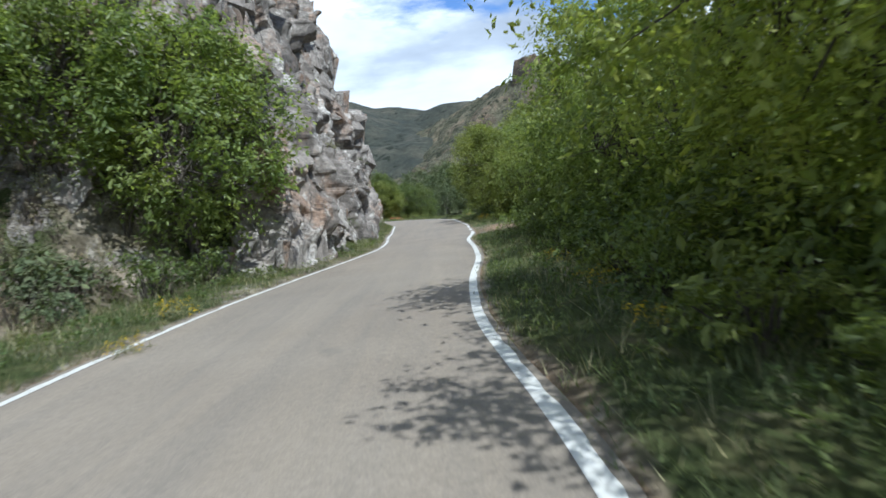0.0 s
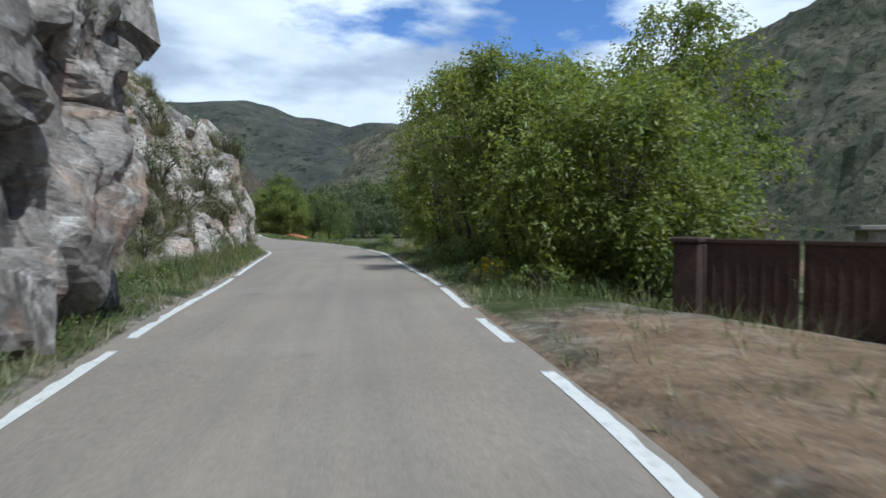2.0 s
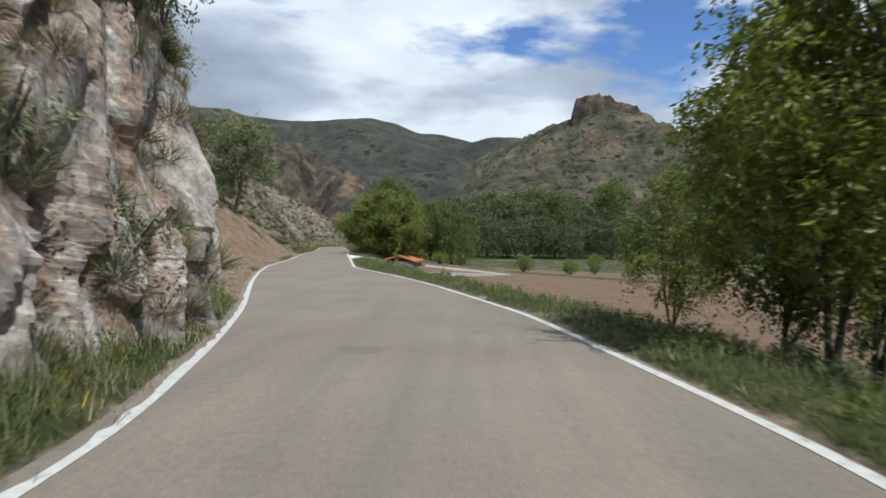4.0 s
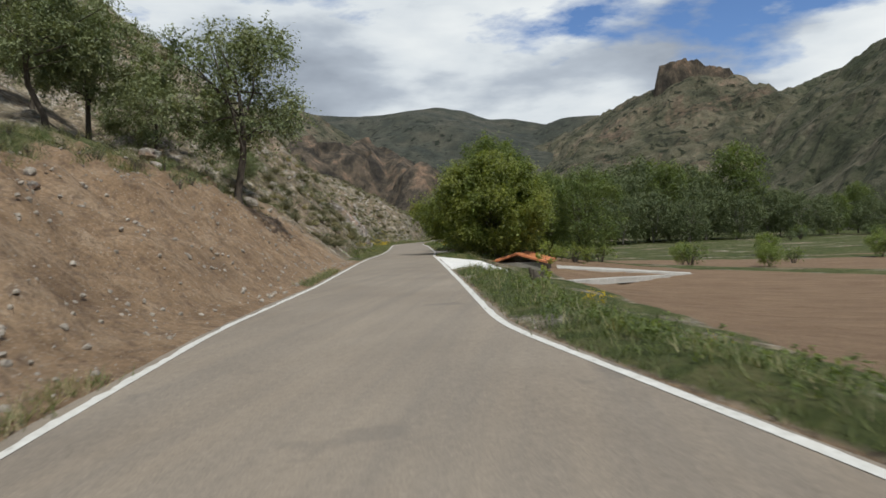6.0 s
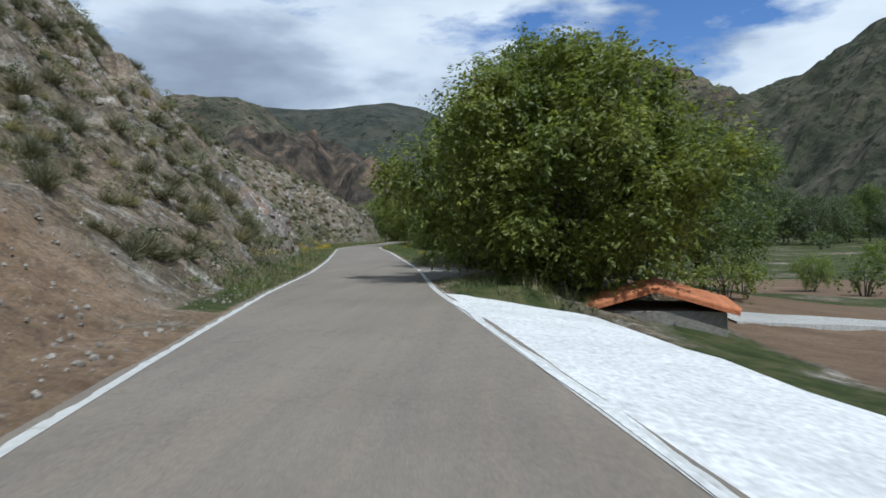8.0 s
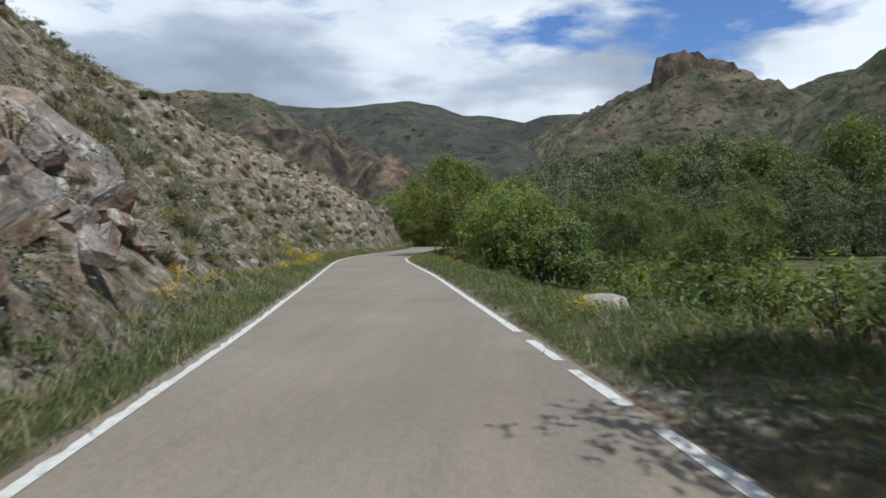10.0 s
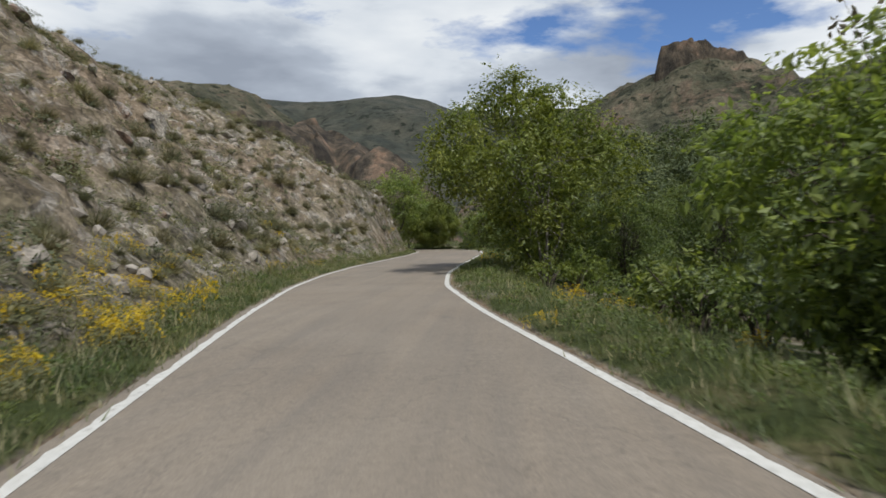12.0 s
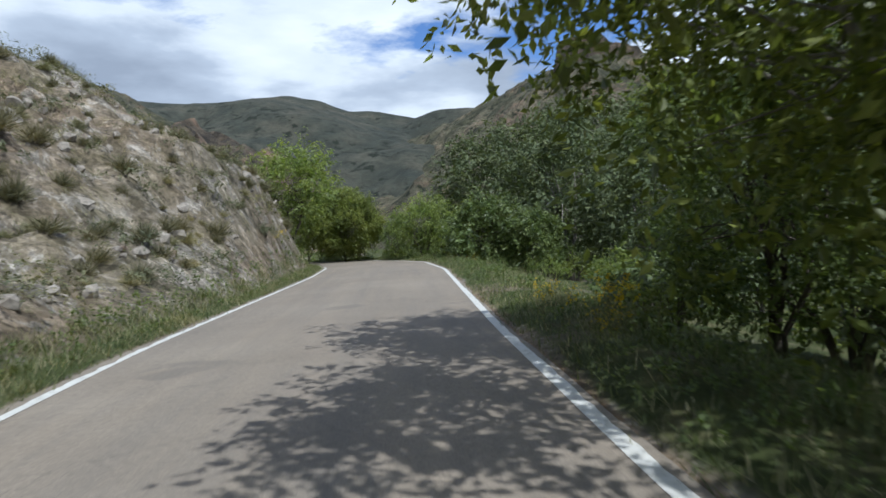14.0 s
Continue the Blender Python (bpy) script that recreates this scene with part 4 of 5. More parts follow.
# ---- trees ----
def tube(points, radii, sides=7):
    """A tapered limb through points."""
    points, verts = [np.array(p, float) for p in points], []
    for i, (p, r) in enumerate(zip(points, radii)):
        a = points[min(i + 1, len(points) - 1)] - points[max(i - 1, 0)]
        a /= np.linalg.norm(a) + 1e-9
        u = np.cross(a, (0.31, 0.77, 0.55))
        u /= np.linalg.norm(u)
        w = np.cross(a, u)
        for k in range(sides):
            c = 2 * math.pi * k / sides
            verts.append(p + r * (math.cos(c) * u + math.sin(c) * w))
    faces = []
    for i in range(len(points) - 1):
        for k in range(sides):
            a, b = i * sides + k, i * sides + (k + 1) % sides
            faces.append((a, b, b + sides, a + sides))
    return np.array(verts), np.array(faces)


def tree_thing(name, seed, height, radius, bare, clumps, per_clump, leaf, leaf_mat, bark, label, category="tree", stems=1, clump_size=0.32, thick=0.015, flat=0.9, lean=(0, 0)):
    """A tree at the origin: stems and limbs in one mesh, a crown of leafy clumps in another."""
    rng = np.random.default_rng(seed)
    root = empty(name, (0, 0, 0), label, category)
    mid = bare + (height - bare) * 0.5
    half = (height - bare) / 2
    centres = []
    while len(centres) < clumps:
        p = rng.uniform(-1, 1, 3)
        r = np.linalg.norm(p)
        if 0.35 < r < 1 and rng.random() < 0.25 + 0.75 * r:
            wob = 1 + 0.28 * math.sin(3 * math.atan2(p[1], p[0]) + seed) * (1 - abs(p[2]))
            narrow = 1 - 0.25 * max(p[2], 0)
            centres.append((p[0] * radius * wob * narrow + lean[0] * (p[2] + 1) / 2, p[1] * radius * wob * narrow + lean[1] * (p[2] + 1) / 2, mid + p[2] * half * flat))
    centres = np.array(centres)
    wood, n = [], 0
    for k in range(stems):
        a = 2 * math.pi * k / stems + seed
        spread = 0.0 if stems == 1 else radius * 0.35
        top = np.array((math.cos(a) * spread + lean[0] * 0.5, math.sin(a) * spread + lean[1] * 0.5, bare + (height - bare) * 0.62))
        foot = np.array((math.cos(a), math.sin(a), 0)) * (0 if stems == 1 else 0.12 * stems * height * thick * 2)
        bend = np.array((rng.normal(0, 0.05), rng.normal(0, 0.05), 0)) * height
        pts = [foot - (0, 0, 0.3), foot + (0, 0, 0.15 * height * 0.4)] + [foot + (top - foot) * q + bend * math.sin(q * 3) for q in (0.35, 0.6, 0.8, 1.0)]
        r0 = height * thick / stems**0.35
        wood.append(tube(pts, [r0 * 1.35, r0, r0 * 0.85, r0 * 0.65, r0 * 0.45, r0 * 0.2], 8))
        for c in centres[rng.permutation(len(centres))[: max(5, min(14, clumps // (2 * stems)))]]:
            q = rng.uniform(0.3, 0.85)
            start = foot + (top - foot) * q + bend * math.sin(q * 3)
            knee = start * 0.5 + c * 0.5 + rng.normal(0, 0.08, 3) * radius
            wood.append(tube([start, knee, c], [r0 * 0.42 * (1.1 - q * 0.6), r0 * 0.24, r0 * 0.08], 5))
    vs, fs = [], []
    for v, f in wood:
        vs.append(v), fs.append(f + n)
        n += len(v)
    part("trunk", mesh_of("trunk", np.concatenate(vs), np.concatenate(fs), True), bark, root)
    sizes = radius * clump_size * rng.uniform(0.65, 1.3, clumps)
    v, f = leaves(rng, centres, sizes, per_clump, leaf)
    v[:, 2] = np.maximum(v[:, 2], 0.05)
    part("crown", mesh_of("crown", v, f), leaf_mat, root)
    return root


def stand(ob, x, y, turn=0.0, size=1.0, sink=0.0, z=None):
    """Set a tree or shrub on the ground."""
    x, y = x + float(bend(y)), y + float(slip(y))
    ob.matrix_world = pose(x, y, (float(ground_height(x, y)) if z is None else z) - sink, 0, 0, turn) @ Matrix.Diagonal((size, size, size, 1))
    return ob


def again(ob, x, y, turn=0.0, size=1.0, sink=0.0, label=""):
    made = copy_thing(ob, Matrix())
    return tagged(stand(made, x, y, turn, size, sink), label)


def plant():
    a = stand(tree_thing("walnut_tree", 1, 8.4, 3.0, 0.9, 105, 260, 0.063, YELLOWISH, BARK, "tall leafy walnut tree with drooping fresh green leaves", stems=2, lean=(-0.2, 0)), 11.6, 7.6)
    b = stand(tree_thing("leafy_tree", 2, 7.4, 2.6, 0.4, 95, 250, 0.062, WALNUT, BARK, "leafy green roadside tree with several dark stems", stems=4, lean=(0.3, 0.2)), 11.9, 19.2)
    c = stand(tree_thing("bushy_tree", 3, 6.0, 2.8, 0.2, 115, 240, 0.070, ROUND, BARK, "broad bushy tree with yellow-green leaves down to the ground", stems=4), 12.5, 40.4)
    k = stand(tree_thing("poplar_tree", 11, 17.0, 5.6, 0.2, 80, 170, 0.21, LUSH, BARK, "tall dark green poplar beyond the fields", stems=2, clump_size=0.36), 17, 236)
    o = stand(tree_thing("leafy_tree", 16, 7.2, 2.3, 2.2, 85, 240, 0.066, ROUND, BARK, "leaning roadside tree whose crown reaches over the road", stems=3, lean=(-0.6, 0)), 11.1, 42.0, size=0.86)
    again(o, 11.2, 47.6, 0, 1.0)
    d = stand(tree_thing("young_tree", 4, 7.6, 2.5, 1.0, 95, 220, 0.066, ROUND, BARK, "open-crowned young tree with thin dark stems", stems=3, clump_size=0.32, thick=0.011, lean=(-0.5, 0)), 11.3, 57.6)
    h2 = stand(tree_thing("leafy_tree", 14, 8.2, 2.9, 0.3, 105, 260, 0.074, LUSH, BARK, "dense dark green roadside tree", stems=4), 14.6, 50.4)
    again(a, 12.8, 12.2, 140, 0.95), again(b, 12.0, 15.4, 70, 0.85), again(a, 12.4, 9.6, 200, 0.85), again(b, 12.6, 23.0, 150, 0.72), again(c, 15.4, 17.5, 20, 0.8)
    again(b, 11.0, 24.9, 60, 0.56), again(a, 11.9, 4.2, 310, 0.95), again(c, 16.0, 10.0, 300, 0.8), again(b, 13.8, 20.6, 20, 0.7)
    again(c, 12.2, 37.3, 80, 0.80), again(c, 13.2, 43.8, 150, 1.05), again(b, 13.0, 45.2, 30, 1.0), again(h2, 13.5, 49.0, 90, 0.9), again(d, 17.2, 45.5, 250, 1.3), again(d, 15.2, 51.5, 20, 1.25)
    again(b, 12.8, 43.6, 40, 0.9), again(b, 15.4, 46.5, 10, 1.0)
    again(d, 12.5, 68.4, 130, 0.66), again(d, 12.9, 63.6, 30, 0.85), again(h2, 13.8, 62.2, 30, 0.75), again(o, 11.6, 60.0, 60, 0.85), again(b, 13.4, 54.4, 130, 0.6)
    e = stand(tree_thing("round_tree", 5, 7.2, 4.1, 0.3, 230, 420, 0.080, ROUND, BARK, "big round dense tree beside a whitewashed slab", stems=2, clump_size=0.24), 0.3, 115.0, z=-0.6)
    f = stand(tree_thing("shade_tree", 6, 8.8, 3.5, 0.7, 190, 260, 0.072, LUSH, BARK, "large dark shade tree whose crown hangs over the road", stems=4, clump_size=0.25), -0.4, 121.8)
    again(f, -0.7, 126.4, 160, 0.9)
    again(f, 3.8, 130.0, 120, 0.85), again(h2, 6.5, 124.5, 220, 0.9), again(b, -0.2, 128.6, 40, 0.62)
    g = stand(tree_thing("leafy_tree", 7, 5.4, 2.5, 0.3, 80, 150, 0.085, WALNUT, BARK, "small bushy tree with yellow-green leaves", stems=3), -7.0, 157.0)
    h = stand(tree_thing("walnut_tree", 8, 8.6, 3.9, 0.9, 175, 260, 0.080, ROUND, PALE_BARK, "wide walnut tree with pale stems leaning over the road", stems=5, clump_size=0.24, lean=(-1.3, 0.9), thick=0.012), -10.5, 176.0)
    again(h2, -9.6, 184.0, 70, 0.7), again(h2, -6.6, 180.8, 250, 0.6)
    again(h2, 1.2, 170, 140, 0.8), again(h2, -2.0, 186, 60, 0.85), again(h2, 3.6, 177, 200, 0.9), again(h2, 7.5, 166, 20, 0.8)
    s = stand(tree_thing("olive_tree", 9, 5.6, 2.4, 1.5, 84, 300, 0.056, OLIVE, BARK, "grey-green olive tree on the terrace above the bank", stems=1, clump_size=0.28, thick=0.02), -10.12, 99.4, size=1.45)
    again(s, -17.9, 105.6, 80, 1.05), again(s, -16.8, 99.0, 160, 1.15), again(s, -16.6, 96.0, 250, 1.15), again(s, -21.5, 101.5, 30, 1.0), again(s, -13.8, 108.5, 200, 0.5)
    w = stand(tree_thing("willow_tree", 10, 15.0, 6.6, 0.0, 88, 170, 0.21, WILLOW, PALE_BARK, "tall grey-green willow beyond the fields", stems=2, clump_size=0.34), 9, 230)
    for x, y, which, size, turn in ((24, 240, w, 1.05, 40), (31, 236, k, .85, 90), (37, 243, w, .95, 140), (47, 240, k, 1.02, 10), (58, 246, w, .6, 70), (68, 240, k, .5, 50), (80, 238, w, .6, 10), (92, 230, k, .55, 99), (104, 220, w, .6, 180),
                                    (2, 224, w, .62, 200), (-4, 219, w, .62, 20), (-1.5, 210, w, .5, 120), (12, 214, w, .55, 30), (6, 205, w, .5, 75), (115, 200, k, .6, 40), (26, 226, w, .6, 10), (13, 241, w, 1.0, 15),
                                    (20, 228, w, .8, 215), (28, 246, k, .9, 300), (34, 231, w, .7, 250), (42, 248, w, .85, 320), (52, 236, w, .6, 260), (63, 235, w, .55, 160), (74, 244, k, .62, 10), (86, 245, w, .7, 20), (98, 240, k, .6, 200),
                                    (110, 232, w, .7, 15), (19, 219, w, .55, 45), (32, 219, w, .5, 99), (-7, 232, w, .7, 30), (3, 238, w, .9, 80), (44, 228, w, .55, 10), (39, 236, w, .75, 66), (56, 229, w, .5, 20), (70, 229, w, .5, 120)):
        again(which, x, y, turn, size * (1.3 if x < 60 else 1.15))
    again(g, 15.5, 135, 20, 0.42), again(g, 27, 150, 200, 0.5), again(g, 20, 126, 100, 0.38), again(g, 34, 140, 10, 0.5)
    stand(tree_thing("bare_tree", 15, 5.3, 1.3, 1.2, 40, 9, 0.05, DRY, PALE_BARK, "thin bare tree with grey twigs beside the road", stems=3, thick=0.008), -4.4, 162.2, size=1.7)
    la = stand(tree_thing("fig_tree", 12, 6.6, 2.5, 0.5, 120, 160, 0.08, WALNUT, BARK, "dense leafy tree growing against the rock face", stems=4), 1.25, 17.6)
    fig = stand(tree_thing("fig_bush", 18, 4.6, 2.5, 0.0, 90, 110, 0.115, FIG, BARK, "broad dark bush with large glossy leaves beside the road", "bush", stems=5, clump_size=0.30), -5.2, 159.0)
    again(fig, -7.4, 156.4, 80, 0.5), again(fig, -10.3, 213.4, 200, 1.0), again(fig, -8.0, 211.4, 120, 0.85)
    again(la, -2.4, 14.0, 100, 0.82), again(la, -5.4, 10.6, 200, 0.75), again(la, -0.8, 16.0, 300, 0.8)
    again(g, -21.7, 216, 30, 1.3), again(h2, -1.0, 143.0, 10, 0.42), again(g, -13.6, 219.5, 10, 0.9), again(e, -19.2, 224.0, 10, 0.78), again(h2, -12.0, 230, 90, 0.6), again(g, -22.5, 229, 90, 0.9), again(c, -9.5, 222, 40, 0.9), again(h2, -15.4, 231, 200, 0.6)


plant()


# ---- shrubs ----
def shrub_mesh(seed, mat, count=260, leaf=0.05, tall=0.8, clumps=9):
    rng = np.random.default_rng(seed)
    a, r = rng.uniform(0, 6.28, clumps), np.sqrt(rng.random(clumps)) * 0.6
    c = np.stack([np.cos(a) * r, np.sin(a) * r, tall * (0.35 + 0.5 * (1 - r)) * rng.uniform(0.6, 1.1, clumps)], 1)
    v, f = leaves(rng, c, 0.34, count // clumps, leaf)
    v[:, 2] = np.maximum(v[:, 2], -0.05)
    me = mesh_of("shrub", v, f)
    me.materials.append(mat)
    return me


def spiky_mesh(seed, mat, blades, tall, wide):
    """A tussock of stiff blades fanning out of one root."""
    rng = np.random.default_rng(seed)
    a, tip = rng.uniform(0, 6.28, blades), rng.uniform(0.25, 1.0, blades) * wide
    root = np.stack([np.cos(a) * 0.1 * wide, np.sin(a) * 0.1 * wide, np.full(blades, -0.05)], 1) + rng.normal(0, 0.04, (blades, 3))
    end = np.stack([np.cos(a) * tip, np.sin(a) * tip, tall * rng.uniform(0.5, 1.0, blades) * (1.15 - 0.5 * tip / wide)], 1)
    side = np.stack([-np.sin(a), np.cos(a), np.zeros(blades)], 1) * 0.0045
    knee = root * 0.4 + end * 0.6 + (0, 0, 0.10)
    v = np.stack([root - side, root + side, knee + side, end, knee - side], 1).reshape(-1, 3)
    k = 5 * np.arange(blades)[:, None]
    me = mesh_of("tussock", v, np.concatenate([k + (0, 1, 2), k + (0, 2, 4), k + (4, 2, 3)]))
    me.materials.append(mat)
    return me


def tuft_mesh(seed, mat, blades, tall, wide):
    """A rounded cushion of many thin stems, as low shrubs and tussocks of the slope are."""
    rng = np.random.default_rng(seed)
    a, up = rng.uniform(0, 6.28, blades), rng.uniform(0.05, 1.0, blades)
    r = np.sqrt(1 - up * up) * wide
    long = rng.uniform(0.6, 1.1, blades)[:, None]
    end = np.stack([np.cos(a) * r, np.sin(a) * r, up * tall], 1) * long
    root = end * rng.uniform(0.1, 0.5, blades)[:, None] + rng.normal(0, 0.05, (blades, 3))
    side = rng.normal(size=(blades, 3)) * 0.0065
    v = np.stack([root - side, root + side, end], 1).reshape(-1, 3)
    me = mesh_of("tuft", v, np.arange(len(v)).reshape(-1, 3))
    me.materials.append(mat)
    return me


def stem_mesh(seed, mat):
    """A fan of thin woody stems from one root."""
    rng = np.random.default_rng(seed)
    vs, fs = [], []
    for k in range(9):
        a, r = rng.uniform(0, 6.28), rng.uniform(0.15, 0.55)
        tip = np.array((math.cos(a) * r, math.sin(a) * r, rng.uniform(0.45, 0.8)))
        v, f = tube([(0.1 * tip[0], 0.1 * tip[1], -0.1), tip * (0.4, 0.4, 0.55), tip], [0.022, 0.015, 0.005], 4)
        fs.append(f + 12 * k), vs.append(v)
    me = mesh_of("stems", np.concatenate(vs), np.concatenate(fs))
    me.materials.append(mat)
    return me


STEMS.append(stem_mesh(95, BARK))
TUFTS = [shrub_mesh(26, SCRUB, 190, 0.048, 0.7, 7), shrub_mesh(27, SCRUB, 190, 0.045, 0.6, 7), shrub_mesh(28, DRY, 190, 0.042, 0.6, 7), shrub_mesh(29, OLIVE, 190, 0.045, 0.65, 7), spiky_mesh(35, STRAW, 40, 0.8, 0.8), spiky_mesh(36, STRAW, 40, 0.7, 0.7)]
SPIKY = [spiky_mesh(37, STRAW, 190, 0.8, 0.8)]
SHRUBS = [shrub_mesh(20, SCRUB, 900, 0.032, 0.8, 14), shrub_mesh(21, DUSTY, 900, 0.030, 0.65, 14), shrub_mesh(22, DRY, 700, 0.030, 0.8, 12), shrub_mesh(23, OLIVE, 800, 0.030, 0.8, 12), shrub_mesh(24, SCRUB, 800, 0.034, 1.1, 12)]
LEAFY = [shrub_mesh(30, LUSH, 760, 0.05, 1.1, 18), shrub_mesh(31, ROUND, 760, 0.048, 1.0, 18), shrub_mesh(32, WALNUT, 760, 0.048, 1.2, 18), shrub_mesh(33, WILLOW, 480, 0.07, 1.0, 14)]
BROOM = [shrub_mesh(40, FLOWER, 330, 0.035, 0.9, 12), shrub_mesh(41, FLOWER, 240, 0.03, 0.7, 10)]


def scatter_shrubs():
    rng = np.random.default_rng(5)
    words = {0: "low grey-green shrub on the stony slope", 1: "rounded dusty green shrub on the stony slope", 2: "dry twiggy brown shrub on the slope", 3: "pale olive-green shrub on the slope", 4: "tall scrubby bush on the slope"}
    n = 0
    while n < 120:
        y = rng.uniform(40, 218)
        earth = 63 < y < 108
        dl = rng.uniform(4.6, 16) if earth else (rng.uniform(1.5, 6) if y < 63 else 1.6 + 15 * rng.random())
        x = float(left_edge(y)) - dl
        k = int(rng.integers(5))
        size = rng.uniform(0.3, 0.8)
        z = float(ground_height(x, y))
        if y < 63:
            z = max(z, min((dl - 1.6) * 1.5, 5.4))
        put("shrub", SHRUBS[k], x, y, z - 0.05, size, rng.uniform(0, 360), words[k], "shrub", "shrubs on the slope")
        n += 1
    for name, count in (("hill_scrub", 1000), ("slope_scrub", 1900)):
        far = {0: [], 1: []}
        for n in range(count):
            wide = name == "hill_scrub"
            y = rng.uniform(62, 330) if wide else rng.uniform(110, 218)
            dl = 14 + 55 * rng.random() if wide else 1.5 + 24 * rng.random()
            if y < 110 and dl < 9:
                continue
            x = float(left_edge(min(y, 215))) - dl
            k = int(rng.integers(4)) if wide else int(rng.integers(6))
            v, f = arrays(TUFTS[k])
            v = v @ rotation(rng.uniform(0, 6), 0, 0).T * (rng.uniform(0.6, 1.3) if wide else rng.uniform(0.35, 1.0) if k < 4 else rng.uniform(0.25, 0.55))
            far[int(k > 3)].append((v + (x, y, float(ground_height(x, y)) - 0.05), f))
        joined(name, far[0], SCRUB, "low grey-green scrub dotted over the hillside", "scrub")
        if far[1]:
            joined("dry_tussocks", far[1], STRAW, "straw-coloured tussocks between the stones", "grass")
    # rounded cushions, greenish and dry
    for name, mat, count, seed, label in (("green_tufts", TUSSOCK, 1700, 70, "rounded grey-green tufts dotted over the stony slope"), ("dry_tufts", STRAW, 700, 80, "rounded straw-coloured tufts between the stones")):
        kinds, pieces = [arrays(tuft_mesh(seed + k, mat, 420, 0.7, 0.62)) for k in range(4)], []
        for n in range(count):
            y = rng.uniform(109, 226)
            dl = 1.9 + 26 * rng.random() ** 1.25
            x = float(left_edge(y)) - dl
            v, f = kinds[n % 4]
            size = rng.uniform(0.42, 1.1) ** 1.4 * (1.0 if mat is TUSSOCK else 0.75)
            v = v @ rotation(rng.uniform(0, 6), 0, 0).T * (size * rng.uniform(0.8, 1.3), size, size * rng.uniform(0.7, 1.1))
            pieces.append((v + (x, y, float(ground_height(x, y)) - 0.04), f))
        joined(name, pieces, mat, label, "tufts")
    # larger dusty mounds in drifts, and rock standing out of the slope between them
    for name, mat, seed in (("dusty_mounds", DUSTY, 62), ("scrub_mounds", SCRUB, 65)):
        kinds, pieces = [arrays(shrub_mesh(seed + k, mat, 330, 0.034, 0.75, 12)) for k in range(3)], []
        while len(pieces) < 380:
            y = rng.uniform(112, 226)
            dl = 1.7 + 20 * rng.random() ** 1.5
            if value_noise(y * 0.22, dl * 0.25, seed) < rng.uniform(-0.3, 0.35):
                continue
            x = float(left_edge(y)) - dl
            v, f = kinds[len(pieces) % 3]
            size = rng.uniform(0.55, 1.25)
            pieces.append((v @ rotation(rng.uniform(0, 6), 0, 0).T * (size * 1.2, size, size * 0.8) + (x, y, float(ground_height(x, y)) - 0.06), f))
        joined(name, pieces, mat, "rounded dusty green shrubs in drifts over the slope", "scrub")
    for n in range(80):
        y, dl = rng.uniform(164, 214), 2.2 + 12 * rng.random()
        x, size = float(left_edge(y)) - dl, rng.uniform(0.22, 0.5)
        put("rock", STONES[n % 6], x, y, float(ground_height(x, y)) - size * 0.22, size, rng.uniform(0, 360), "weathered angular rock bedded in the slope", "rock", "rocks on the slope", (rng.uniform(-25, 25), rng.uniform(20, 50)))
    # soft mounds that hide much of the broken rock
    kinds, pieces = [arrays(shrub_mesh(66 + k, DUSTY, 760, 0.019, 0.8, 16)) for k in range(3)], []
    while len(pieces) < 250:
        i, j = int(rng.integers(3, SLOPE_FACE.shape[0] - 3)), int(rng.integers(3, SLOPE_FACE.shape[1] - 3))
        p = SLOPE_FACE[i, j]
        if p[2] < 0.7 or p[1] < 39 or (p[1] > 54.5 and p[2] < 4.4) or value_noise(p[1] * 0.45 + 0.3 * p[2], p[2] * 0.6, 91) < 0.0:
            continue
        v, f = kinds[len(pieces) % 3]
        size = rng.uniform(0.35, 0.75)
        pieces.append((v @ rotation(rng.uniform(0, 6), 0, 0).T * (size, size * 1.2, size) + (p - (0.1, 0, 0.15)), f))
    joined("rock_mounds", pieces, DUSTY, "soft dusty green shrubs growing over the broken rock", "scrub")
    # what grows on the ledges of the rock faces
    ledges, cushions, cushion = [], [], tuft_mesh(90, TUSSOCK, 300, 0.8, 0.75)
    for face, count, low, high in ((CLIFF_FACE, 34, 0.5, 7.0), (SLOPE_FACE, 1500, 0.2, 8.0), (OUTCROP_FACE, 34, 0.6, 4.5)):
        rows, cols = face.shape[:2]
        n = 0
        while n < count:
            i, j = int(rng.integers(3, rows - 3)), int(rng.integers(3, cols - 3))
            p = face[i, j]
            ledge = face[i + 3, j][2] - p[2] < 1.1 * np.hypot(*(face[i + 3, j] - p)[:2]) + 0.16
            if not low < p[2] < high or not ledge or p[1] < 12:
                continue
            drift = float(value_noise(p[1] * 0.45 + 0.3 * p[2], p[2] * 0.6, 91))
            if face is SLOPE_FACE and (drift < 0.05 or (p[1] > 54.5 and p[2] < 4.2)) and rng.random() < 0.9:
                continue
            grassy, size = rng.random() < (0.92 if face is SLOPE_FACE else 0.8), rng.uniform(0.2, 0.5) * (1.55 if face is SLOPE_FACE else 0.85)
            n += 1
            if grassy:
                v, f = arrays(SPIKY[0] if n % 3 == 0 else cushion)
                (ledges if n % 3 == 0 else cushions).append((v @ rotation(rng.uniform(0, 6), 0, 0).T * size + (p - (0.06, 0, 0.08)), f))
            else:
                put("shrub", SHRUBS[int(rng.integers(5))], *(p - (0.06, 0, 0.08)), size * 1.8, rng.uniform(0, 360), "dusty shrub rooted on a rock ledge", "shrub", "growth on the rock")
    joined("ledge_tufts", cushions, TUSSOCK, "grey-green tufts rooted in the rock", "tufts")
    joined("ledge_grass", ledges, STRAW, "dry grass tussocks rooted in the rock", "grass")


scatter_shrubs()


